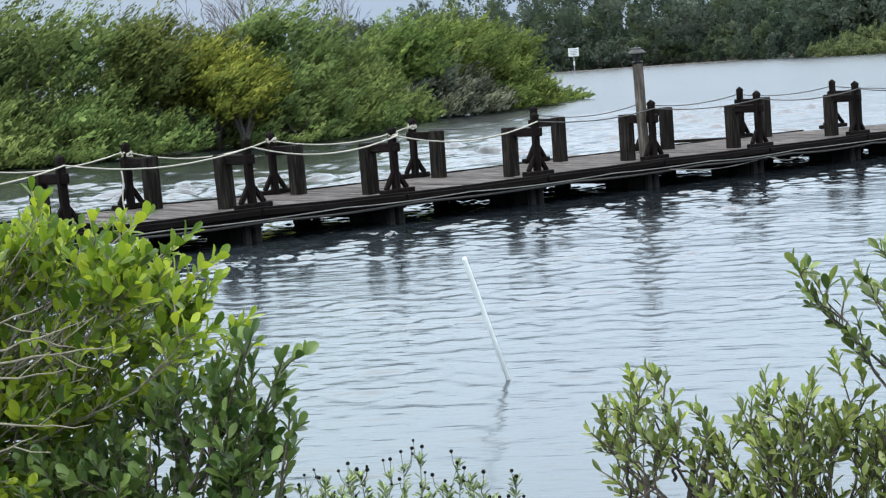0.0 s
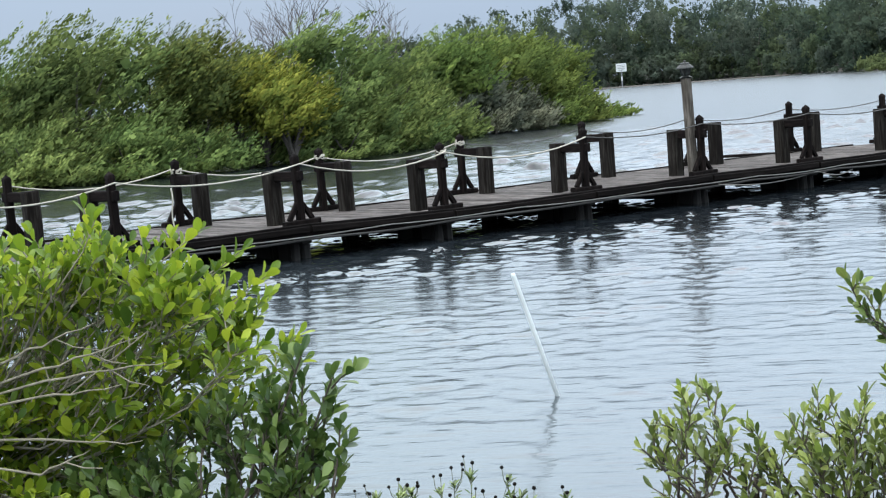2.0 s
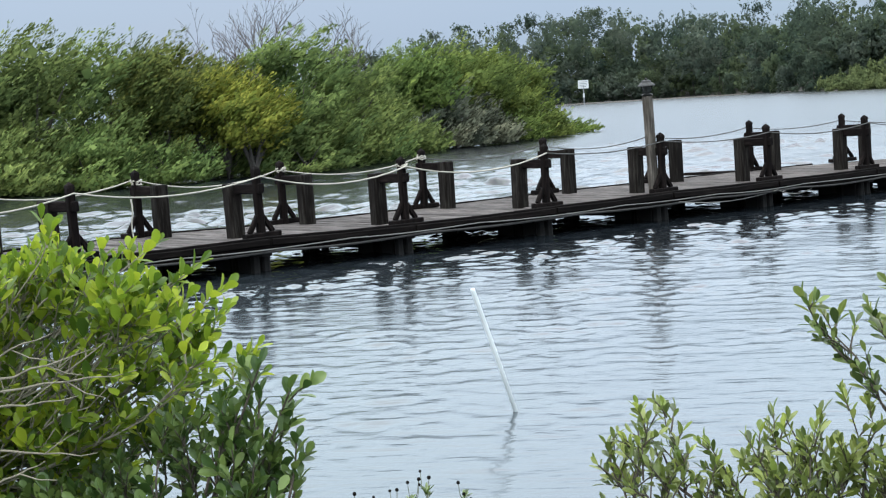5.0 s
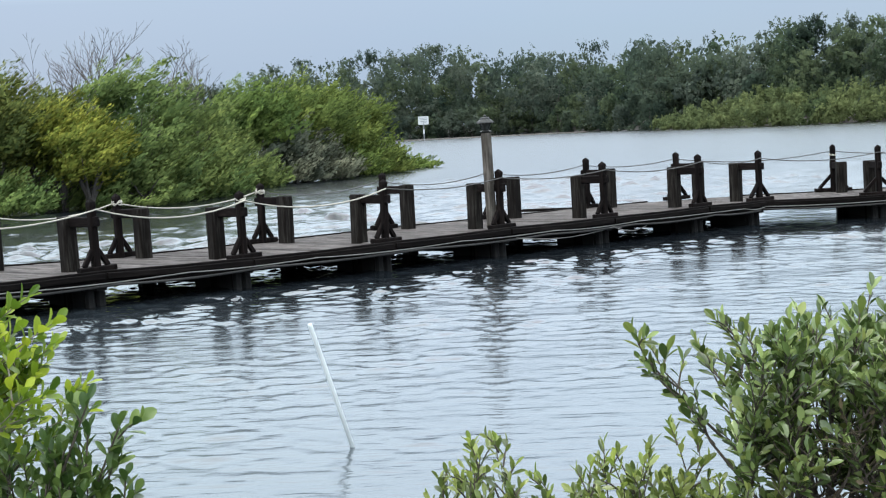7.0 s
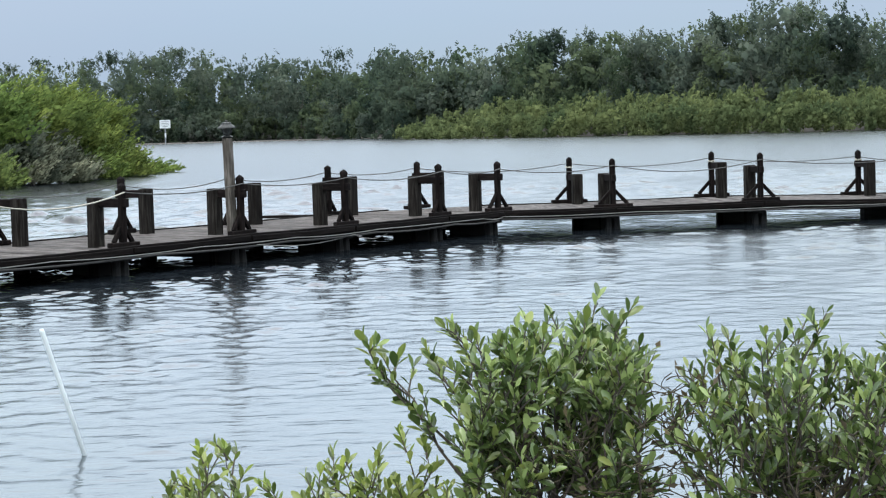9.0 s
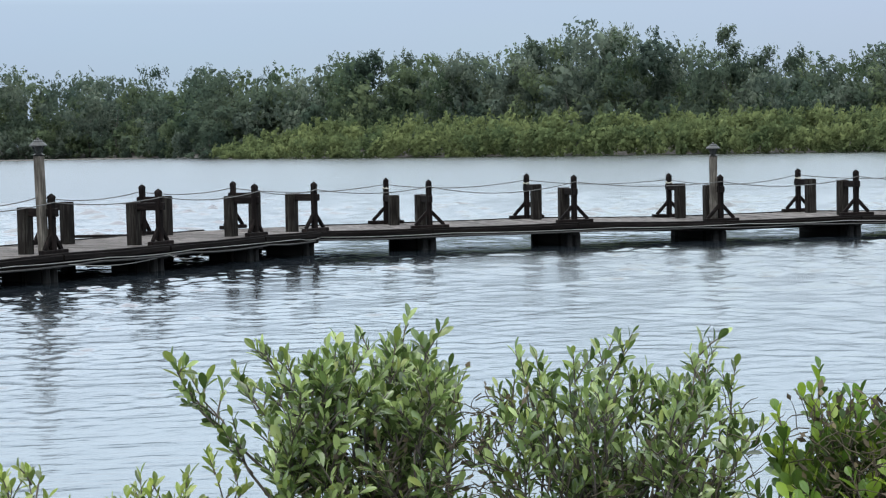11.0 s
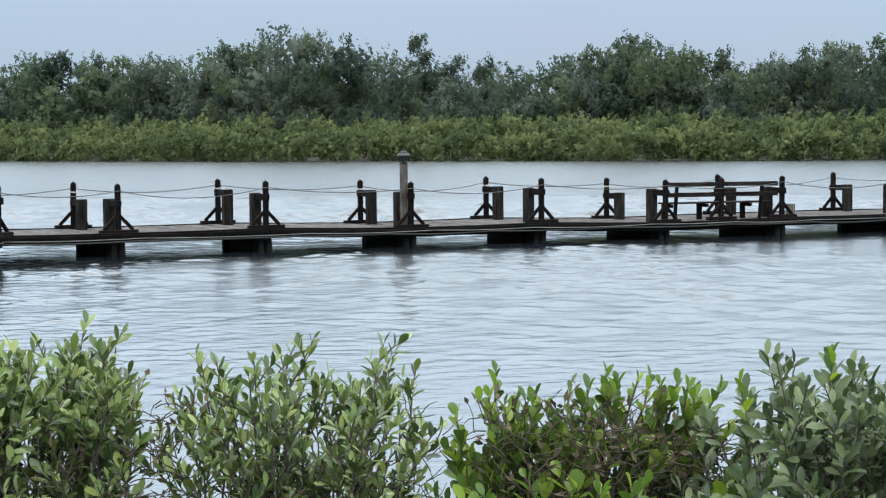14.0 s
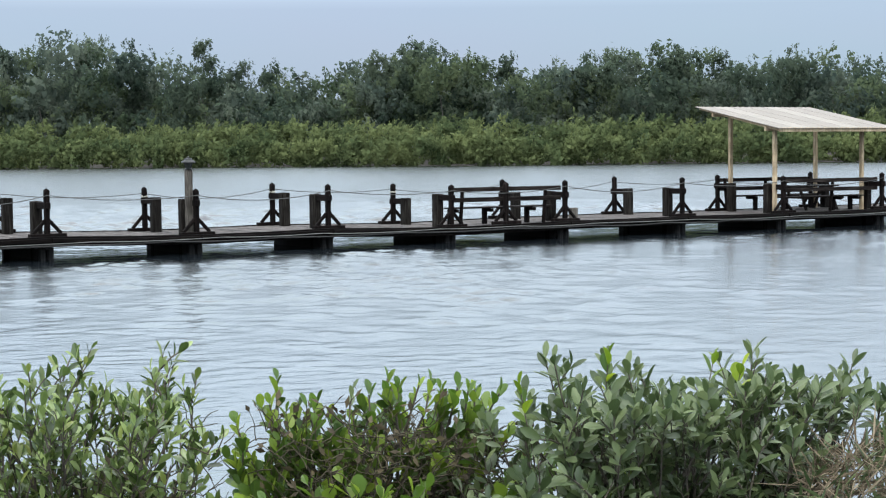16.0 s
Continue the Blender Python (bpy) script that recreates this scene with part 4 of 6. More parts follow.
MAT_LEAF_BRIGHT = foliage("bright_mangrove_leaf", (0.0403, 0.0845, 0.0096), (0.1440, 0.2227, 0.0173), (0.3264, 0.3936, 0.0336), rough=0.36, see_through=0.48)
MAT_LEAF_FRESH = foliage("fresh_mangrove_leaf", (0.046, 0.094, 0.012), (0.088, 0.155, 0.020), (0.205, 0.285, 0.032), rough=0.34, see_through=0.45, gloss=0.45)
MAT_LEAF_MIXED = foliage("mixed_mangrove_leaf", (0.022, 0.046, 0.008), (0.060, 0.102, 0.015), (0.19, 0.26, 0.03), rough=0.38, see_through=0.42)
MAT_LEAF_DEEP = foliage("deep_green_leaf", (0.03, 0.065, 0.015), (0.075, 0.125, 0.03), (0.14, 0.2, 0.05), rough=0.38, see_through=0.32)
MAT_LEAF_GREY = foliage("grey_green_leaf", (0.0262, 0.0459, 0.0120), (0.0970, 0.1459, 0.0423), (0.2747, 0.3490, 0.1248), rough=0.27, see_through=0.36, gloss=0.6)
MAT_LEAF_OLIVE = foliage("olive_green_leaf", (0.045, 0.07, 0.017), (0.125, 0.165, 0.038), (0.26, 0.30, 0.085), rough=0.28, see_through=0.4, gloss=0.6)
MAT_LEAF_YOUNG = foliage("young_yellow_green_leaf", (0.10, 0.15, 0.03), (0.17, 0.23, 0.045), (0.28, 0.33, 0.07), rough=0.36, see_through=0.45, gloss=0.5)
MAT_LEAF_SILVER = foliage("silver_green_leaf", (0.0295, 0.0500, 0.0183), (0.0725, 0.1041, 0.0402), (0.1613, 0.2032, 0.0914), rough=0.38, see_through=0.34, gloss=0.45)
MAT_DRY = foliage("dry_grass", (0.0510, 0.0382, 0.0255), (0.1275, 0.0978, 0.0638), (0.2295, 0.1870, 0.1275), rough=0.9, see_through=0.2)
MAT_WITHERED = foliage("withered_leaf", (0.028, 0.022, 0.013), (0.055, 0.042, 0.024), (0.10, 0.08, 0.04), rough=0.8, see_through=0.2)
MAT_STALK = plain("grey_green_stalks", (0.085, 0.095, 0.055), 0.8, 0, 0.4, 30, 0.2)
MAT_SEED = plain("black_seed_heads", (0.004, 0.0035, 0.003), 0.9, 0, 0.4, 40, 0.5, 0.08)


def limb_tree(rng, height, spread, limbs=7, thick=0.12, base=(0, 0, 0)):
    """A tapered trunk that forks into limbs; returns the geometry."""
    b = Vector(base)
    geo = []
    for i in range(limbs):
        a = math.tau * (i + rng.uniform(-0.3, 0.3)) / limbs
        out = spread * rng.uniform(0.45, 0.85)
        z = height * rng.uniform(0.45, 0.85)
        p = [b + Vector((math.cos(a) * out * f ** 1.3 + rng.uniform(-0.08, 0.08) * f, math.sin(a) * out * f ** 1.3 + rng.uniform(-0.08, 0.08) * f, z * f ** 0.8)) for f in (0, 0.2, 0.45, 0.7, 1)]
        geo.append(tube(p, [thick, thick * 0.8, thick * 0.55, thick * 0.35, thick * 0.12], 6))
    return join(*geo)


def crown(rng, count, r, h, lean=(0, 0), lobes=16, leaf=(0.16, 0.07), low=0.04, rise=0.6, lowest=0.12, skirt=0, spray=14, streak=0.5, inner=60, coarse=0.45, shy=0.25, thick=0.45, ruffle=0.45, sunward=0.0, comb=0.22, crisp=0.3):
    """Leaf places of a lumpy dome: brushes of leaves on every bough, larger dense clumps inside; positions, directions, faces, sizes."""
    lob = np.stack([rng.uniform(-0.62, 0.62, lobes) * r, rng.uniform(-0.62, 0.62, lobes) * r, rng.uniform(lowest, 0.74, lobes) * h], 1)
    rad = rng.uniform(0.30, 0.52, lobes) * r * (9 / lobes) ** 0.4
    rad = np.minimum(rad, np.maximum(h - lob[:, 2], 0.25 * r))
    if skirt:
        a = rng.uniform(0, math.tau, skirt)
        out = rng.uniform(0.55, 0.95, skirt) * r
        lob[1:1 + skirt] = np.stack([np.cos(a) * out, np.sin(a) * out, rng.uniform(0.02, 0.26, skirt) * h], 1)
    lob[0] = (0, 0, h * 0.68)
    rad[0] = min(0.5 * r, h * 0.32)
    ell = np.stack([rad * 1.15, rad * 1.15, rad], 1)
    # leaves sit in brushes combed along one way
    tufts = max(1, count // spray)
    t_id = rng.integers(0, tufts, count)
    pick = rng.choice(lobes, tufts, p=rad ** 2 / (rad ** 2).sum())
    d = unit(unit(rng.normal(size=(tufts, 3))) - np.array([0, sunward, 0]))
    d[:, 2] = np.abs(d[:, 2]) * rng.choice([1, 1, 1, -0.75], tufts)
    depth = 1.05 - thick * rng.random(tufts) ** 1.4
    bump = 1 + 0.20 * np.sin(d[:, 0] * 7 + pick) * np.cos(d[:, 1] * 6 + 2 * pick) + 0.12 * np.sin(d[:, 2] * 13 + pick)
    mid = lob[pick] + d * ell[pick] * (depth * bump)[:, None]
    way = unit(np.array([lean[0], lean[1], rise]) + shy * d + comb * rng.normal(size=(tufts, 3)))
    reach = streak * rng.uniform(0.6, 1.35, tufts)
    u = rng.uniform(-0.5, 0.5, count)
    p = mid[t_id] + way[t_id] * (u * reach[t_id])[:, None] + (0.17 if comb > 0.2 else 0.12) * streak * (1 - 0.7 * (u + 0.5))[:, None] * rng.normal(size=(count, 3))
    along = unit(way[t_id] + 1.7 * comb * rng.normal(size=(count, 3)))
    face = unit(d[t_id] + ruffle * rng.normal(size=(count, 3)) + np.array([0, 0, 0.2]))
    length = leaf[0] * rng.uniform(0.6, 1.4, count)
    width = leaf[1] * rng.uniform(0.7, 1.3, count)
    # the dense inside of the boughs
    n = lobes * inner
    which = np.repeat(np.arange(lobes), inner)
    e = unit(rng.normal(size=(n, 3)))
    q = lob[which] + e * ell[which] * rng.uniform(0.2, 0.66, n)[:, None]
    p = np.concatenate([p, q])
    p[:, 2] = np.maximum(p[:, 2], low + 0.25 * rng.random(len(p)))
    along = np.concatenate([along, unit(np.cross(e, rng.normal(size=(n, 3))))])
    face = np.concatenate([face, unit(e + 0.5 * rng.normal(size=(n, 3)))])
    length = np.concatenate([length, rad[which] * coarse * rng.uniform(0.6, 1.3, n)])
    width = np.concatenate([width, rad[which] * coarse * 0.75 * rng.uniform(0.6, 1.3, n)])
    soft = unit(0.75 * unit(p[:count] - lob[pick[t_id]]) + 0.35 * unit(p[:count] - mid[t_id]) + crisp * face[:count])
    return p, along, face, length, width, np.concatenate([soft, e])


def shrub(name, x, y, z, r, h, count, material, label, category, group, seed, leaf=(0.17, 0.075), lean=(0.95, 0.0), bark=None, raised=False):
    rng = np.random.default_rng(seed)
    rnd = random.Random(seed)
    root = thing(name, pose(x, y, z), label, category, group)
    part("trunk", limb_tree(rnd, h * 0.8, r * 0.8, 8, 0.05 + 0.012 * h), bark or MAT_BARK, root)
    c = crown(rng, count, r, h, lean, leaf=leaf, lobes=24, skirt=0 if raised else 10, lowest=0.36 if raised else 0.12, low=0.5 if raised else 0.12, spray=40, streak=1.35, inner=44, coarse=0.40, sunward=0.4, ruffle=0.35, comb=0.10)
    c[0][:, 2] *= h / np.percentile(c[0][:, 2], 99.6)
    part("crown", leaves_mesh("crown", *c[:5], material, BLADE, c[5]), None, root)
    return root


def build_island():
    """The mangrove islet across the channel."""
    # the tall mangroves along the channel: x, y, radius, height, look
    tall = [
        (-31.5, 64.5, 4.0, 6.0, 0), (-27.4, 64.5, 3.2, 6.3, 0), (-25.2, 66.5, 2.8, 5.9, 0), (-23.4, 67.4, 2.3, 5.7, 3), (-21.8, 69.0, 2.3, 4.8, 3),
        (-19.5, 67.3, 2.1, 4.1, 1), (-20.9, 68.6, 1.8, 4.5, 1), (-18.2, 70.2, 2.4, 5.8, 0), (-17.4, 74.5, 2.3, 4.9, 0), (-18.7, 79.5, 2.5, 4.5, 0), (-18.4, 86.0, 2.4, 4.2, 0),
        (-17.9, 93.5, 3.1, 5.6, 4), (-15.8, 97.5, 3.2, 5.7, 4), (-14.3, 102.5, 2.6, 4.9, 4), (-13.3, 106.5, 2.2, 3.5, 4),
    ]
    # low growth at the water: x, y, radius, height, look
    edge = [
        (-28.0, 61.5, 2.4, 2.6, 0), (-24.8, 63.2, 2.0, 2.4, 0), (-22.4, 65.4, 1.5, 1.7, 0), (-20.4, 70.4, 2.2, 2.8, 0), (-17.7, 69.0, 1.6, 2.4, 0), (-15.7, 93.0, 2.1, 3.1, 2),
        (-14.7, 95.5, 1.7, 2.4, 2), (-17.2, 88.0, 1.8, 1.6, 0), (-13.5, 100.5, 1.6, 1.7, 4), (-12.5, 105.0, 1.5, 1.5, 4),
        (-17.2, 80.0, 1.7, 1.6, 0), (-16.9, 75.5, 1.6, 1.5, 0), (-12.7, 110.5, 1.6, 1.4, 4), (-11.9, 114.5, 1.5, 0.8, 4), (-33.0, 61.8, 2.6, 3.0, 0),
    ]
    # taller ones in the middle of the islet: x, y, radius, height, look
    back = [
        (-35.5, 72.0, 4.0, 6.4, 0), (-30.0, 75.0, 4.0, 6.3, 0), (-25.0, 79.0, 3.8, 5.0, 0), (-21.8, 86.0, 3.4, 4.6, 0), (-20.5, 98.0, 3.4, 4.6, 0),
    ]
    looks = ((MAT_ISLE, "wind-combed green mangrove at the water's edge"), (MAT_ISLE_YELLOW, "yellowing mangrove among green ones on the islet"), (MAT_ISLE_GREY, "low grey half-dead mangrove at the water's edge"),
             (MAT_ISLE_OLIVE, "olive mangrove with yellowing tips on the islet"), (MAT_ISLE_LIGHT, "light green mangrove leaning over the channel"))
    for i, (x, y, r, h, k) in enumerate(tall + edge + back):
        area = r * h
        shrub("mangrove_tree", x, y, -0.05, r * 1.08, h, int((660 * area + 800) * (0.4 if y > 70.5 and h > 5.5 and x < -20 else 1.7 if k == 2 else 1)), looks[k][0], looks[k][1], "tree", "mangroves on the islet", 100 + i, leaf=(0.21, 0.078), raised=h > 3.8 and k in (1, 3, 4))
    # leafless trees behind them
    for bx, by, h, wide, seed in ((-22.6, 73.0, 7.3, 1.5, 5), (-21.2, 74.0, 7.5, 1.3, 6), (-19.9, 74.5, 7.7, 1.2, 7), (-17.6, 78.5, 7.2, 0.6, 8), (-25.6, 75.0, 6.9, 0.9, 9)):
        rnd = random.Random(seed)
        root = thing("bare_tree", pose(bx, by, -0.1), "leafless grey tree standing above the mangroves", "tree", "bare trees on the islet")
        geo, tips = [], []
        for k in range(5):
            lean = Vector((rnd.uniform(-1, 1) * wide * 0.32, rnd.uniform(-0.3, 0.3), 1)).normalized()
            tips.append((Vector((rnd.uniform(-0.15, 0.15), rnd.uniform(-0.1, 0.1), 0)), lean, h * rnd.uniform(0.50, 0.62), 0.055, 0))
        while tips:
            p, d, ln, rad, lev = tips.pop()
            q = p + d * ln * 0.5 + Vector((rnd.uniform(-1, 1), rnd.uniform(-1, 1), 0)) * ln * 0.05
            e = p + d * ln
            geo.append(tube([p, q, e], [rad, rad * 0.8, rad * 0.55], 4))
            if lev < 4:
                for k in range(3 if lev < 3 else 2):
                    nd = (d + Vector((rnd.uniform(-1, 1) * 1.3, rnd.uniform(-1, 1), rnd.uniform(-0.25, 0.35))) * 0.48).normalized()
                    at = rnd.uniform(0.55, 1.0) if k else 1.0
                    tips.append((p.lerp(q, at * 2) if at < 0.5 else q.lerp(e, at * 2 - 1), nd, ln * rnd.uniform(0.38, 0.62), max(0.0085, rad * 0.52), lev + 1))
        v, f = join(*geo)
        sc = h / max(q[2] for q in v)
        tagged(part("branchwork", ([(q[0] * sc, q[1] * sc, q[2] * sc) for q in v], f), MAT_BARE, root), kind="stuff")


build_island()

# ---- far bank
SKY_AZ = [-30, -14.4, -11.5, -9.8, -7, -5, -2.6, 1.6, 4.3, 6.8, 9.9, 12.4, 13.7, 15.3, 17.5, 18.2, 20.6, 22, 23.3, 25.5, 27.8, 30.5, 33.6, 35.6, 37.3, 40, 55]
SKY_UP = [1.9, 2.03, 1.83, 2.3, 2.58, 2.6, 2.4, 2.5, 2.52, 2.85, 2.88, 3.1, 3.55, 3.52, 3.05, 2.45, 2.6, 2.4, 2.8, 3.3, 2.65, 2.9, 3.2, 2.75, 2.98, 3.0, 2.9]


def polar(az, r):
    return r * math.sin(radians(az)), r * math.cos(radians(az))


def build_far_woods():
    rng = np.random.default_rng(9)
    rnd = random.Random(9)
    packs, trunks = {m: [] for m in HAZED_TONES}, []

    def tree(az, r, top, wide, count, leaf, droop=0.0, lowest=0.12, inner=16, coarse=0.6, bole=0.2, lobes=0, tone=None):
        x, y = polar(az, r)
        c = crown(rng, count, wide, top, (0.1, 0), lobes=lobes or rnd.randint(14, 22), leaf=leaf, low=0.0, rise=-droop, lowest=lowest, spray=16, streak=1.3, inner=inner, coarse=coarse, shy=0.4, thick=0.3, ruffle=0.3, sunward=0.5, crisp=0.08)
        c[0][:, 2] *= top / np.percentile(c[0][:, 2], 99.3)
        packs[tone or rnd.choice(HAZED_TONES)].append((c[0] + np.array([x, y, 0.0]), *c[1:]))
        if rnd.random() < bole:
            dx = rnd.uniform(-1, 1)
            trunks.append(tube([(x + dx, y - wide * 0.2, 0), (x + dx + rnd.uniform(-0.6, 0.6), y - wide * 0.3, top * 0.3), (x + dx + rnd.uniform(-1.0, 1.0), y - wide * 0.2, top * 0.62)], [0.16, 0.11, 0.04], 5))

    def skyline(az, r):
        return EYE_Z + r * math.tan(radians(float(np.interp(az, SKY_AZ, SKY_UP))))

    az = -21.0
    while az < 41.6:
        base = shore(az) + (30 if az > 2.2 else 7)
        for row in range(3 if az > -12 else 2):
            row += az <= -12
            r = base + row * 13 + rnd.uniform(-4, 4)
            a = az + rnd.uniform(-0.5, 0.5)
            top = skyline(a, r) * (rnd.uniform(0.72, 0.98), rnd.uniform(0.88, 1.04), rnd.uniform(0.9, 1.05))[row]
            tree(a, r, top, rnd.uniform(4.2, 7.2), (1000, 560, 380)[row], (0.56, 0.27), 0.8, (0.10, 0.2, 0.4)[row], (24, 20, 10)[row], 0.44)
        # the lower storey between the tall crowns
        for row in range(2 if az > -12 else 0):
            r = base + 7 + row * 9 + rnd.uniform(-2, 2)
            tree(az + 0.42 * row, r, skyline(az, r) * rnd.uniform(0.5, 0.8), rnd.uniform(4.5, 6.0), 240, (0.6, 0.3), 0.8, 0.05, 26, 0.5)
        az += 0.85
    # the crowded boughs deep in the wood
    az = -12.0
    while az < 41.6:
        r = shore(az) + (30 if az > 2.2 else 7) + 32 + rnd.uniform(-3, 3)
        tree(az, r, skyline(az, r) * rnd.uniform(0.62, 0.76), 7.0, 60, (0.6, 0.3), 0.8, 0.05, 40, 0.9, 0.0, 14)
        az += 1.1
    # broad domes that swell above the rest: bearing, height angle, radius
    for a, up, wide in ((14.3, 3.70, 7.5), (16.2, 3.45, 6.5), (12.2, 3.0, 6.0), (25.3, 3.5, 6.5), (23.9, 3.1, 5.5), (27.0, 3.0, 5.5), (33.6, 3.2, 6.5), (6.8, 2.75, 5.0), (9.9, 2.85, 6.0), (30.8, 2.95, 6.0), (37.5, 3.05, 6.0), (-5.8, 2.6, 8.0), (-2.0, 2.45, 8.0), (2.2, 2.45, 7.0), (-12.9, 1.85, 6.5), (-11.8, 1.75, 6.0)):
        r = shore(a) + 34
        tree(a, r, EYE_Z + r * math.tan(radians(up)), wide, 1900, (0.57, 0.28), 0.6, 0.25, 34, 0.42, 0.3, 30, HAZED_TONES[2] if 10 < a < 18 else None)
    # narrow and sparse crowns that stand out of the wood
    for a, up, wide in ((18.45, 3.55, 1.9), (18.75, 3.05, 2.2), (19.6, 2.85, 2.2), (12.4, 3.3, 2.2), (7.3, 2.95, 2.4), (8.3, 2.9, 2.2), (-10.2, 2.32, 2.5), (-9.2, 2.42, 2.5), (20.6, 2.85, 2.4), (-7.0, 2.65, 3.0), (-4.9, 2.68, 3.0), (28.2, 3.05, 2.6), (31.6, 3.1, 2.6), (35.0, 3.1, 2.8)):
        r = shore(a) + 38
        tree(a, r, EYE_Z + r * math.tan(radians(up)), wide, 1000, (0.50, 0.24), 0.5, 0.45, 30, 0.5, 1.0, 9, HAZED_TONES[0])
    # dense young growth where the bank steps back
    for k in range(14):
        a = -0.5 + 0.45 * k
        r = shore(a) + 24 + rnd.uniform(0, 8)
        tree(a, r, rnd.uniform(9, 13), rnd.uniform(4.5, 5.5), 360, (0.56, 0.28), 0.6, 0.03, 34, 0.6)
    # undergrowth down to the bank
    az = -12.5
    while az < 41.6:
        r = shore(az) + (0.5 if az < 2.4 else 26) + rnd.uniform(0, 3)
        tree(az, r, rnd.uniform(5, 9) if az < 2.4 else rnd.uniform(7, 10.5), rnd.uniform(3.2, 4.6), 520 if az < 2.4 else 240, (0.56, 0.28), 0.5, 0.02, 22 if az < 2.4 else 10, 0.6)
        if az < 2.4:
            tree(az + 0.2, r + 6, rnd.uniform(7, 12), rnd.uniform(3.5, 5), 400, (0.56, 0.28), 0.5)
        az += 0.44
    woods = thing("far_woods", pose(0, 0, 0), "dark hazy woods along the far bank of the bay", "woods", kind="stuff")
    for m in HAZED_TONES:
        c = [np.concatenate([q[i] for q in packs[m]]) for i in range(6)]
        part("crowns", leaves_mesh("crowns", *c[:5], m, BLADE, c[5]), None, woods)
    part("trunks", join(*trunks), MAT_BARK, woods)


def build_far_mangroves():
    rng = np.random.default_rng(21)
    rnd = random.Random(21)
    packs = []
    az = 2.5
    while az < 41.6:
        for row in range(3):
            r = shore(az) - (2.2, 0.5, 0.5)[row] + row * 7 + rnd.uniform(-0.8, 1.0)
            h = (4.4, 6.2, 7.2)[row] * rnd.uniform(0.8, 1.12) * (1 if az > 5 else 0.35 + 0.65 * (az - 2.5) / 2.5)
            a = az + rnd.uniform(-0.25, 0.25)
            x, y = polar(a, r)
            c = crown(rng, 290, rnd.uniform(2.4, 3.6), h * 1.12, (0.3, 0), lobes=13, leaf=(0.46, 0.23), low=0.10 if row == 0 else 0.0, lowest=0.03, streak=0.9, sunward=0.4, inner=20, coarse=0.55, thick=0.2, ruffle=0.2, crisp=0.08)
            packs.append((c[0] + np.array([x, y, 0.0]), *c[1:]))
        az += 0.47
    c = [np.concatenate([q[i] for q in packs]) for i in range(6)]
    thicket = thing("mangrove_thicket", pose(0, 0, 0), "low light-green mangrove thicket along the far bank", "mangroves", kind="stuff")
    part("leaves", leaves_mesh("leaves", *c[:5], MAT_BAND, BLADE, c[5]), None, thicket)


build_far_woods()
build_far_mangroves()


# ---- bushes on the near bank
def leaf_mesh(template, material):
    return mesh_of("leaf", template[0], template[1], material)


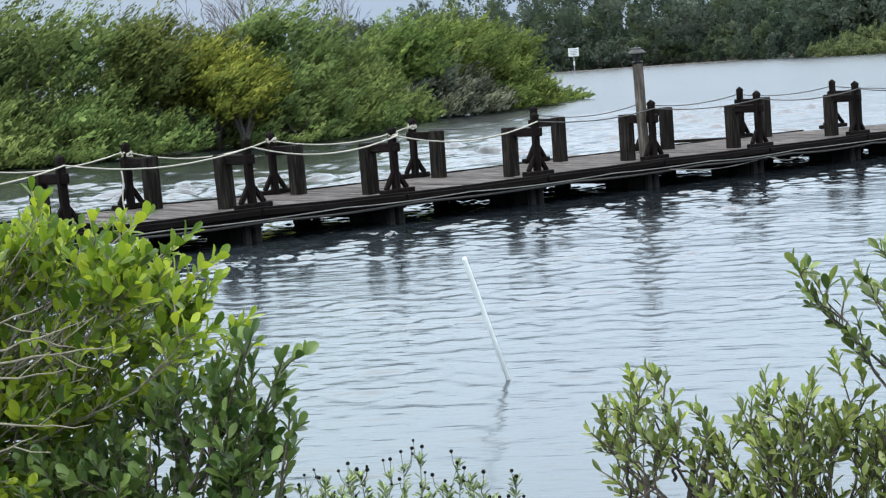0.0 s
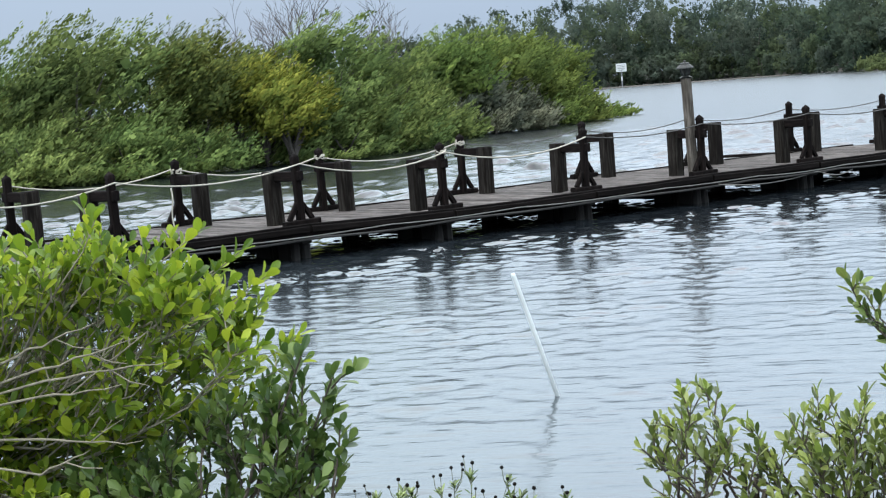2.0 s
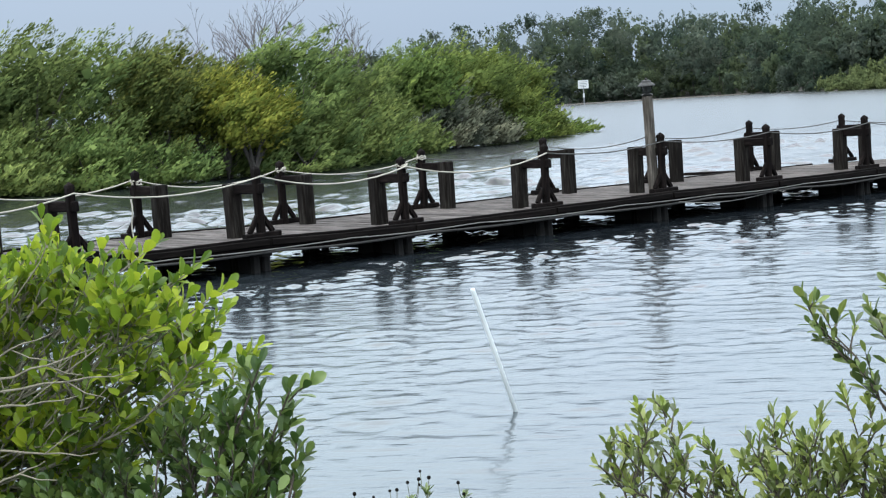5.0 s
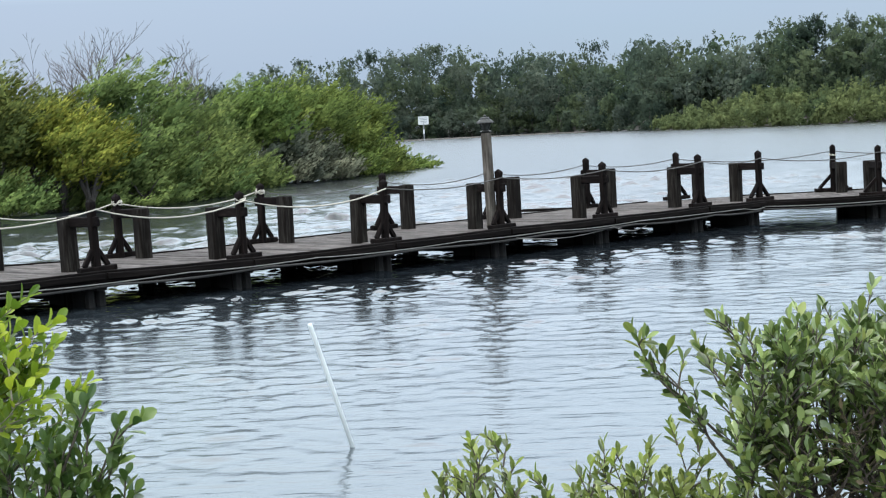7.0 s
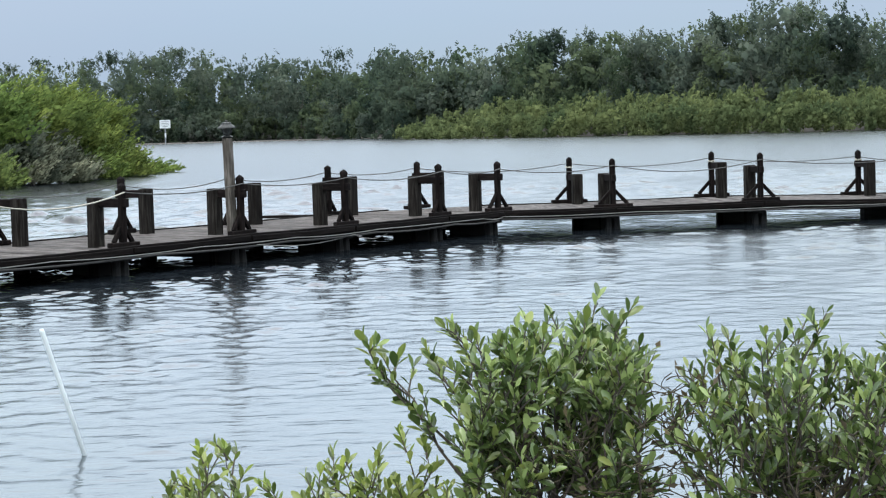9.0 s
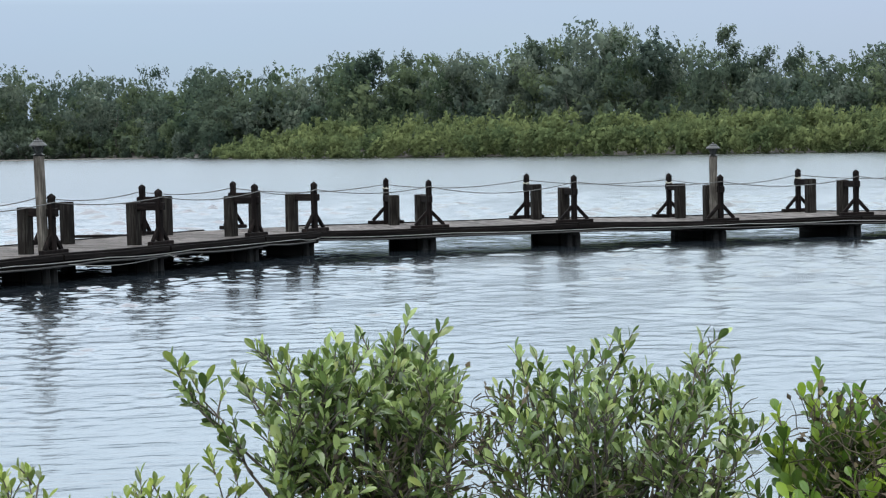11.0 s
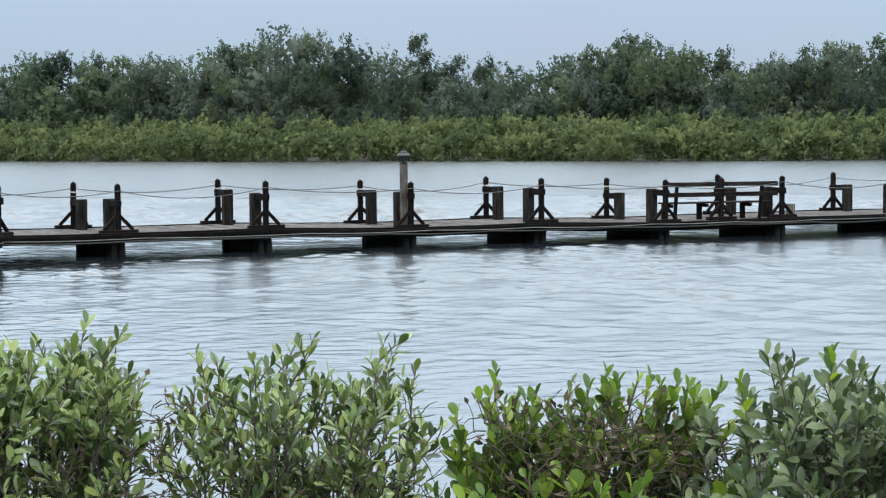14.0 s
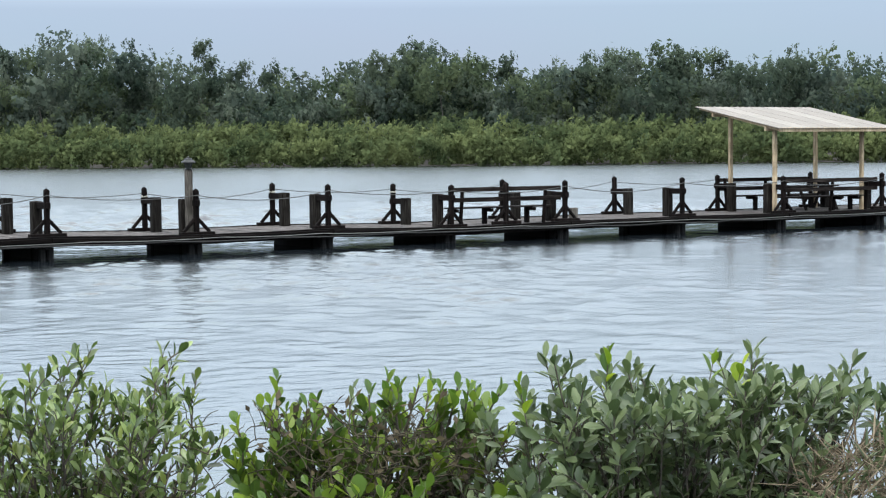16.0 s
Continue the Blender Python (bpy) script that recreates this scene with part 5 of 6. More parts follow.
def bush(name, label, leaders, tops, y0, depth, foot, shoots, leaf, template, material, twig_mat, seed, single=140, twigs=3, dense=1.0, drop=0.35, fan=0.55, fork=None, leafy=0.45, girth=0.0075, young=None, hollow=None, limbs=(), side=5, fresh=0.5, tip=1.2, category="bush"):
    """A shrub: leading shoots up to the tips (x, z) in leaders, shorter ones that fill it up to the outline tops; y0 is its distance, foot its root."""
    rnd = random.Random(seed)
    xs, zs = [p[0] for p in tops], [p[1] for p in tops]
    fx, fy, fz = foot
    root = thing(name, pose(fx, fy, fz), label, category, "bushes on the near bank")
    f0 = Vector(foot)
    fk = Vector(fork) - f0 if fork else Vector((0, 0, 0.35))
    stems, L, Y = [], [], []

    def leaf_at(p, al, fa, ll, is_new):
        if hollow and hollow[0] < p.x + fx < hollow[1] and hollow[2] < p.z + fz < hollow[3] and rnd.random() < 0.65:
            return
        (Y if is_new and young else L).append((p, al, fa, ll, leaf[1] * rnd.uniform(0.8, 1.2) * ll / leaf[0]))

    def sprig(p, d, ln, n, new_share=0.0):
        """Leaves in a spiral along the end of a twig, the last ones upright."""
        d = d.normalized()
        side_way = d.cross(Vector((0.3, 0.5, 0.81))).normalized()
        up = d.cross(side_way)
        for i in range(n):
            f = i / max(1, n - 1)
            a = i * 2.4 + rnd.uniform(-0.4, 0.4)
            rad = side_way * math.cos(a) + up * math.sin(a)
            al = (d * (0.40 + 0.65 * f) + rad * (1.0 - 0.45 * f) * fan / 0.55 + Vector((0, 0, 0.30))).normalized()
            fa = (d * 0.8 - rad * 0.5 + Vector((rnd.uniform(-0.5, 0.5), rnd.uniform(-0.7, 0.3), rnd.uniform(0, 0.8)))).normalized()
            leaf_at(p - d * ln * (1 - f), al, fa, leaf[0] * rnd.uniform(0.66, 1.2) * (1 if 0.1 < f < 0.95 else 0.8), rnd.random() < new_share)

    def shoot(end, lead):
        near = fk + Vector((rnd.uniform(-0.16, 0.16) + 0.25 * (end.x - fk.x), rnd.uniform(-0.12, 0.12), rnd.uniform(-0.12, 0.1)))
        bend = 0.10 if lead else 0.18
        mid = near.lerp(end, 0.55) + Vector((rnd.uniform(-0.08, 0.08) + bend * (end.x - near.x), rnd.uniform(-0.08, 0.08), -0.05))

        def on(f):
            return near * (1 - f) ** 2 + mid * 2 * f * (1 - f) + end * f * f

        pts = [on(i / 9) + Vector((rnd.uniform(-1, 1), rnd.uniform(-1, 1), rnd.uniform(-1, 1))) * 0.010 for i in range(10)]
        thick = girth * (1.25 if lead else 0.9)
        stems.append(tube(pts, [thick * (1 - 0.75 * i / 9) for i in range(10)], 5))
        sprig(pts[-1], pts[-1] - pts[-2], 0.07 + leaf[0] * 0.5, int(8 * dense), fresh if lead else 0.12)
        for j in range(side if lead else twigs):
            f = rnd.uniform(leafy, 0.95) if not lead else leafy + 0.05 + (0.90 - leafy) * (j + rnd.random()) / side
            q = on(f)
            d = (on(min(1, f + 0.08)) - q).normalized() * 0.8 + Vector((rnd.uniform(-1, 1), rnd.uniform(-0.8, 0.8), rnd.uniform(-0.1, 0.9)))
            d.normalize()
            ln = rnd.uniform(0.05, 0.13) * (1.0 if not lead else 1.15 - 0.5 * f)
            e = q + d * ln
            top = float(np.interp(min(max(e.x + fx, xs[0]), xs[-1]), xs, zs))
            if not lead and e.z + fz > top + 0.01:
                e.z -= 0.06
            stems.append(tube([q, q.lerp(e, 0.5) + Vector((0, 0, 0.006)), e], [0.003, 0.0024, 0.0015], 4))
            sprig(e, e - q, ln * 0.8, int((6 if lead else 7) * dense), 0.15)

    for x, z in leaders:
        shoot(Vector((x, y0 + rnd.uniform(-0.35, 0.35) * depth, z - tip * leaf[0])) - f0, True)
    for k in range(shoots):
        x = xs[0] + (xs[-1] - xs[0]) * ((k + rnd.random()) / shoots)
        ztop = float(np.interp(x, xs, zs)) - 0.05
        z = ztop - (0.02 if k % 3 == 0 else drop * rnd.random() ** 1.1)
        shoot(Vector((x, y0 + rnd.uniform(-0.5, 0.5) * depth, z)) - f0, False)
    for k in range(5):
        o = Vector((rnd.uniform(-0.1, 0.1), rnd.uniform(-0.1, 0.1), 0))
        stems.append(tube([o * 0.6, o + fk * 0.5, fk + o * 1.6 + Vector((0, 0, 0.05))], [0.014, 0.011, 0.008], 6))
    # bare limbs that reach out in front of the leaves, each with a few crooked twigs
    for x0, z0, x1, z1 in limbs:
        a, b = Vector((x0, y0 - 0.24, z0)) - f0, Vector((x1, y0 - 0.28, z1)) - f0
        pts = [fk.lerp(a, 0.5) + Vector((0, 0, 0.05))] + [a.lerp(b, i / 6) + Vector((0, rnd.uniform(-1, 1), rnd.uniform(-1, 1))) * 0.006 for i in range(7)]
        stems.append(tube(pts, [0.0038, 0.0034, 0.0031, 0.0028, 0.0024, 0.0020, 0.0015, 0.0009], 6))
        for j in range(1):
            q = pts[4]
            d = ((b - a).normalized() + Vector((0, rnd.uniform(-0.4, 0.4), rnd.choice((-1, 1)) * rnd.uniform(0.4, 0.9)))).normalized()
            m = q + d * rnd.uniform(0.04, 0.08)
            stems.append(tube([q, m, m + (d + Vector((0.5, 0, 0.2))).normalized() * rnd.uniform(0.03, 0.08)], [0.0023, 0.0018, 0.0010], 5))
    tagged(part("stem_growth", join(*stems), twig_mat, root), kind="stuff")
    # the topmost leaves singly, the rest in one mesh
    L.sort(key=lambda q: -q[0].z + 0.25 * rnd.random())
    kinds = [(L, material, single)] + ([(Y, young, 60)] if Y else [])
    for many, mat, alone in kinds:
        shape = leaf_mesh(template, mat)
        for p, al, fa, ll, lw in many[:alone]:
            ac = fa.cross(al).normalized()
            li = al.cross(ac)
            m = Matrix((al * ll, ac * lw, li * lw)).transposed().to_4x4()
            m.translation = p
            part("leaf", shape, None, root, m=m)
        rest = many[alone:]
        if rest:
            me = leaves_mesh("foliage", np.array([q[0] for q in rest]), np.array([q[1] for q in rest]), np.array([q[2] for q in rest]), np.array([q[3] for q in rest]), np.array([q[4] for q in rest]), mat, template)
            tagged(part("foliage", me, None, root), kind="stuff")
    return root


def build_near_bank():
    big, mid, small = (0.052, 0.026), (0.050, 0.0212), (0.044, 0.0185)
    bush("mangrove_bush", "large bright green mangrove bush with pale woody stems", [(-2.02, 2.19), (-1.91, 2.26), (-1.86, 2.29), (-1.79, 2.31), (-1.74, 2.25), (-1.65, 2.24), (-1.58, 2.15), (-1.48, 2.20), (-1.41, 2.12), (-1.45, 2.06)],
         [(-2.75, 2.22), (-2.1, 2.21), (-1.95, 2.22), (-1.80, 2.24), (-1.70, 2.19), (-1.58, 2.13), (-1.48, 2.07), (-1.40, 1.95)],
         4.62, 0.6, (-2.55, 4.75, 0.75), 160, big, OVAL, MAT_LEAF_BRIGHT, MAT_TWIG, 31, 220, 9, 1.1, 1.12, tip=1.0, fork=(-2.8, 4.7, 1.55), leafy=0.22, girth=0.0048, hollow=(-2.6, -1.76, 1.78, 1.97),
         limbs=((-1.97, 1.88, -1.68, 1.96), (-1.97, 1.85, -1.58, 1.90), (-2.0, 1.70, -1.70, 1.69), (-2.0, 1.61, -1.84, 1.68), (-2.04, 1.92, -1.80, 2.0), (-2.04, 1.80, -1.74, 1.84)))
    bush("mangrove_bush", "shaded deep green mangrove behind the bright bush", [], [(-2.9, 2.06), (-2.4, 2.10), (-2.0, 2.04), (-1.8, 2.02), (-1.68, 1.92), (-1.60, 1.75)],
         4.98, 0.35, (-2.2, 5.0, 0.75), 52, big, OVAL, MAT_LEAF_DEEP, MAT_TWIG_DARK, 41, 0, 6, 1.0, 0.8, fork=(-2.5, 5.0, 1.45), leafy=0.25, girth=0.0045)
    bush("mangrove_bush", "deep green mangrove shoots beside the water", [(-1.29, 1.95), (-1.35, 1.85), (-1.31, 1.87), (-1.23, 1.88), (-1.26, 1.80), (-1.22, 1.74), (-1.26, 1.64)],
         [(-1.95, 1.62), (-1.75, 1.68), (-1.56, 1.80), (-1.46, 1.82), (-1.37, 1.78), (-1.30, 1.70), (-1.25, 1.62)], 4.50, 0.3, (-1.66, 4.55, 0.8), 44, (0.054, 0.028), OVAL, MAT_LEAF_DEEP, MAT_TWIG_DARK, 32, 120, 5, 1.0, 0.5)
    bush("buttonwood_bush", "small green buttonwood shoots over the water", [(-0.39, 1.71), (-0.31, 1.71), (-0.35, 1.68), (-0.47, 1.61), (-0.27, 1.59), (-0.43, 1.62)],
         [(-0.49, 1.50), (-0.41, 1.62), (-0.32, 1.60), (-0.26, 1.48)], 4.95, 0.3, (-0.36, 4.95, 0.7), 8, small, LANCE, MAT_LEAF_OLIVE, MAT_TWIG_DARK, 33, 80, 4, 0.95, 0.26, fork=(-0.24, 4.95, 1.34), leafy=0.42, girth=0.0042, young=MAT_LEAF_YOUNG)
    bush("buttonwood_bush", "low yellow-green buttonwood bush by the water", [(-0.20, 1.62), (-0.10, 1.65), (-0.03, 1.69), (0.01, 1.66), (0.10, 1.69), (0.16, 1.75), (0.09, 1.68), (0.24, 1.70), (0.35, 1.66), (0.44, 1.62)],
         [(-0.22, 1.50), (-0.14, 1.57), (-0.07, 1.62), (0.02, 1.61), (0.14, 1.62), (0.30, 1.58), (0.45, 1.52)], 4.90, 0.3, (0.05, 4.92, 0.7), 36, small, LANCE, MAT_LEAF_OLIVE, MAT_TWIG_DARK, 34, 120, 5, 1.0, 0.32, leafy=0.42, girth=0.0042, young=MAT_LEAF_YOUNG)
    bush("buttonwood_bush", "tall grey-green buttonwood bush with dark stems", [(0.07, 1.99), (0.13, 1.95), (0.26, 1.94), (0.32, 2.03), (0.39, 1.98), (0.45, 2.00), (0.51, 2.03), (0.57, 2.01), (0.68, 2.03), (0.71, 2.05), (0.80, 2.07), (0.76, 2.0), (0.85, 1.94)],
         [(0.34, 1.84), (0.40, 1.94), (0.48, 1.97), (0.60, 1.97), (0.75, 1.98), (0.87, 1.88)],
         4.98, 0.45, (0.60, 4.98, 0.72), 54, mid, LANCE, MAT_LEAF_GREY, MAT_TWIG_DARK, 35, 220, 7, 1.0, 0.38, fork=(0.62, 4.98, 1.38), leafy=0.42, girth=0.0052, young=MAT_LEAF_OLIVE, side=7)
    bush("buttonwood_bush", "grey-green buttonwood bush with upright shoots", [(0.93, 1.85), (1.01, 1.98), (1.04, 2.01), (1.11, 2.01), (1.20, 1.96), (1.25, 2.0), (1.31, 2.05), (1.35, 1.92), (1.42, 1.92), (1.53, 2.01), (1.57, 1.98), (1.62, 1.93)],
         [(0.90, 1.76), (1.0, 1.90), (1.12, 1.92), (1.28, 1.90), (1.45, 1.86), (1.54, 1.90), (1.62, 1.80)],
         4.80, 0.45, (1.25, 4.8, 0.75), 56, mid, LANCE, MAT_LEAF_GREY, MAT_TWIG_DARK, 36, 200, 7, 0.95, 0.48, fork=(1.22, 4.8, 1.34), leafy=0.40, girth=0.0052, young=MAT_LEAF_OLIVE, side=6)
    bush("mangrove_bush", "low mangrove bush of bright leaves among dead brown twigs", [(1.62, 1.83), (1.70, 1.87), (1.74, 1.92), (1.78, 1.86), (1.86, 1.84), (1.98, 1.89), (2.01, 1.88), (2.05, 1.90), (2.08, 1.90), (2.12, 1.89), (2.15, 1.89), (2.18, 1.89), (2.21, 1.89), (2.25, 1.88), (2.28, 1.87), (2.31, 1.86), (2.34, 1.86)],
         [(1.58, 1.72), (1.72, 1.84), (1.80, 1.84), (1.90, 1.82), (2.0, 1.83), (2.2, 1.84), (2.36, 1.80)],
         4.50, 0.3, (2.0, 4.6, 0.8), 74, (0.054, 0.034), OVAL, MAT_LEAF_MIXED, MAT_TWIG_DARK, 37, 160, 2, 0.85, 0.30, fork=(2.0, 4.55, 1.30), young=MAT_LEAF_FRESH, side=1, fresh=0.9, tip=0.4, fan=0.42)
    bush("mangrove_bush", "deep green mangrove foliage low on the bank", [], [(1.56, 1.66), (1.80, 1.76), (2.0, 1.74), (2.2, 1.76), (2.45, 1.78), (2.8, 1.80), (3.3, 1.78)],
         4.62, 0.3, (2.3, 4.65, 0.8), 58, (0.056, 0.032), OVAL, MAT_LEAF_DEEP, MAT_TWIG_DARK, 39, 60, 3, 0.85, 0.40, fork=(2.35, 4.62, 1.25), leafy=0.3, girth=0.005)
    bush("mangrove_bush", "large bright mangrove leaves low on the bank", [(1.50, 1.69), (1.57, 1.70), (1.71, 1.71), (1.76, 1.68), (1.82, 1.70), (1.88, 1.68), (1.94, 1.69), (2.05, 1.66), (2.22, 1.68)],
         [(1.50, 1.62), (1.70, 1.63), (1.90, 1.60), (2.08, 1.62), (2.34, 1.62)],
         4.22, 0.25, (1.95, 4.3, 0.82), 18, (0.056, 0.035), OVAL, MAT_LEAF_FRESH, MAT_TWIG_DARK, 43, 80, 2, 0.8, 0.16, fork=(1.95, 4.28, 1.2), girth=0.005, side=1, tip=0.7)
    bush("buttonwood_bush", "dense silvery green buttonwood thicket on the bank", [(2.16, 1.90), (2.27, 2.05), (2.32, 1.98), (2.37, 2.03), (2.47, 1.98), (2.56, 2.02), (2.60, 1.99), (2.67, 1.97), (2.78, 1.94), (2.92, 2.01), (2.98, 1.95), (3.10, 1.93), (3.20, 1.93), (3.30, 1.97), (3.42, 1.92)],
         [(2.12, 1.68), (2.22, 1.80), (2.33, 1.92), (2.48, 1.92), (2.65, 1.92), (2.76, 1.89), (2.9, 1.92), (3.08, 1.90), (3.4, 1.89)],
         4.12, 0.5, (2.85, 4.2, 0.8), 170, (0.060, 0.025), LANCE, MAT_LEAF_SILVER, MAT_TWIG_DARK, 38, 240, 6, 1.1, 0.66, 0.72, fork=(2.80, 4.2, 1.18), leafy=0.25, girth=0.0055, side=3)
    bush("mangrove_sprig", "bright yellow-green mangrove sprigs among the silvery bush", [(2.22, 1.98), (2.45, 2.05), (2.84, 2.01), (2.87, 2.0), (2.52, 1.74)], [(2.2, 1.9), (3.0, 1.9)],
         4.08, 0.25, (2.6, 4.25, 0.82), 0, (0.058, 0.036), OVAL, MAT_LEAF_BRIGHT, MAT_TWIG_DARK, 44, 60, 0, 0.65, 0.1, fork=(2.6, 4.2, 1.3), girth=0.004, side=0, fan=0.4)
    bush("buttonwood_sprig", "grey-green buttonwood sprig rising from the dead twigs", [(1.92, 1.93), (1.96, 1.88)], [(1.85, 1.8), (2.0, 1.8)],
         4.48, 0.1, (1.95, 4.5, 0.82), 0, (0.048, 0.02), LANCE, MAT_LEAF_SILVER, MAT_TWIG_DARK, 45, 20, 0, 0.7, 0.1, fork=(1.95, 4.5, 1.4), girth=0.004, side=1)


build_near_bank()


def dry_grass():
    rng = np.random.default_rng(77)
    n = 4600
    turn, out = rng.uniform(0, math.tau, n), rng.random(n) ** 0.5
    heap = 0.85 + (0.905 - 0.11 * out ** 2) * (1 - rng.random(n) ** 2.2 * 0.9)
    p = np.stack([3.37 + 0.50 * out * np.cos(turn), 3.72 + 0.30 * out * np.sin(turn), heap], 1)
    al = unit(np.stack([rng.normal(0, 1, n), rng.normal(0, 0.6, n), rng.normal(0.35, 0.6, n)], 1))
    fa = unit(rng.normal(size=(n, 3)))
    root = thing("dry_grass", pose(0, 0, 0), "tangle of dry brown grass stems on the bank", "grass", kind="stuff")
    part("blades", leaves_mesh("blades", p, al, fa, rng.uniform(0.05, 0.14, n), rng.uniform(0.003, 0.007, n), MAT_DRY, BLADE), None, root)
    # green blades grow through the dead ones
    k = 520
    part("green_blades", leaves_mesh("green_blades", p[:k] + np.array([-0.04, -0.02, -0.02]), unit(al[:k] + np.array([0, 0, 0.5])), fa[:k], rng.uniform(0.06, 0.13, k), rng.uniform(0.006, 0.014, k), MAT_LEAF_SILVER, BLADE), None, root)


dry_grass()


def dead_twigs():
    """Tangles of fine leafless twigs, with a few withered leaves, in the low mangrove and at the bushes' edges."""
    rnd = random.Random(51)
    for name, x0, x1, y0, z0, z1, n, dead, label in (("twig_tangle", 1.66, 2.10, 4.40, 1.42, 1.87, 600, 420, "tangle of thin dead brown twigs with withered leaves in the mangrove bush"), ("twig_tangle", 2.05, 2.36, 4.42, 1.42, 1.80, 400, 210, "thin bare brown twigs under the mangrove leaves"), ("twig_tangle", 0.85, 0.98, 4.84, 1.55, 1.88, 90, 60, "brown withered twigs between two buttonwood bushes"), ("twig_tangle", 0.42, 0.86, 4.86, 1.44, 1.74, 190, 70, "dead twigs and withered leaves low in the buttonwood bush"), ("twig_tangle", 0.98, 1.50, 4.70, 1.44, 1.72, 190, 70, "dead twigs and withered leaves low in the buttonwood bush"), ("twig_tangle", 1.50, 1.64, 4.72, 1.5, 1.84, 40, 0, "fine bare twigs at the edge of the bush")):
        geo, L = [], []
        for k in range(n):
            p = Vector((rnd.uniform(x0, x1), y0 + rnd.uniform(-0.15, 0.15), rnd.uniform(z0 - 0.1, z1 - 0.06)))
            d = Vector((rnd.uniform(-1, 1), rnd.uniform(-0.5, 0.5), rnd.uniform(-0.3, 1.1))).normalized()
            pts = [p]
            for i in range(4):
                d = (d + Vector((rnd.uniform(-1, 1), rnd.uniform(-1, 1), rnd.uniform(-1, 1))) * 0.42).normalized()
                q = pts[-1] + d * rnd.uniform(0.012, 0.030)
                q.z = min(q.z, z1 + 0.02)
                pts.append(q)
            geo.append(tube(pts, [0.0020, 0.0017, 0.0015, 0.0012, 0.0008], 4))
            if k < dead:
                L.append((pts[-1], d, Vector((rnd.uniform(-1, 1), rnd.uniform(-1, 1), rnd.uniform(-1, 1))).normalized(), rnd.uniform(0.02, 0.04), rnd.uniform(0.01, 0.018)))
        if not L:
            tagged(new(name, mesh_of(name, *join(*geo), MAT_TWIG_BROWN)), label, "twigs", kind="stuff")
            continue
        root = thing(name, pose(0, 0, 0), label, "twigs", kind="stuff")
        part("twigs", join(*geo), MAT_TWIG_BROWN, root)
        part("withered_leaves", leaves_mesh("withered_leaves", *[np.array([q[i] for q in L]) for i in range(5)], MAT_WITHERED, BLADE), None, root)


dead_twigs()


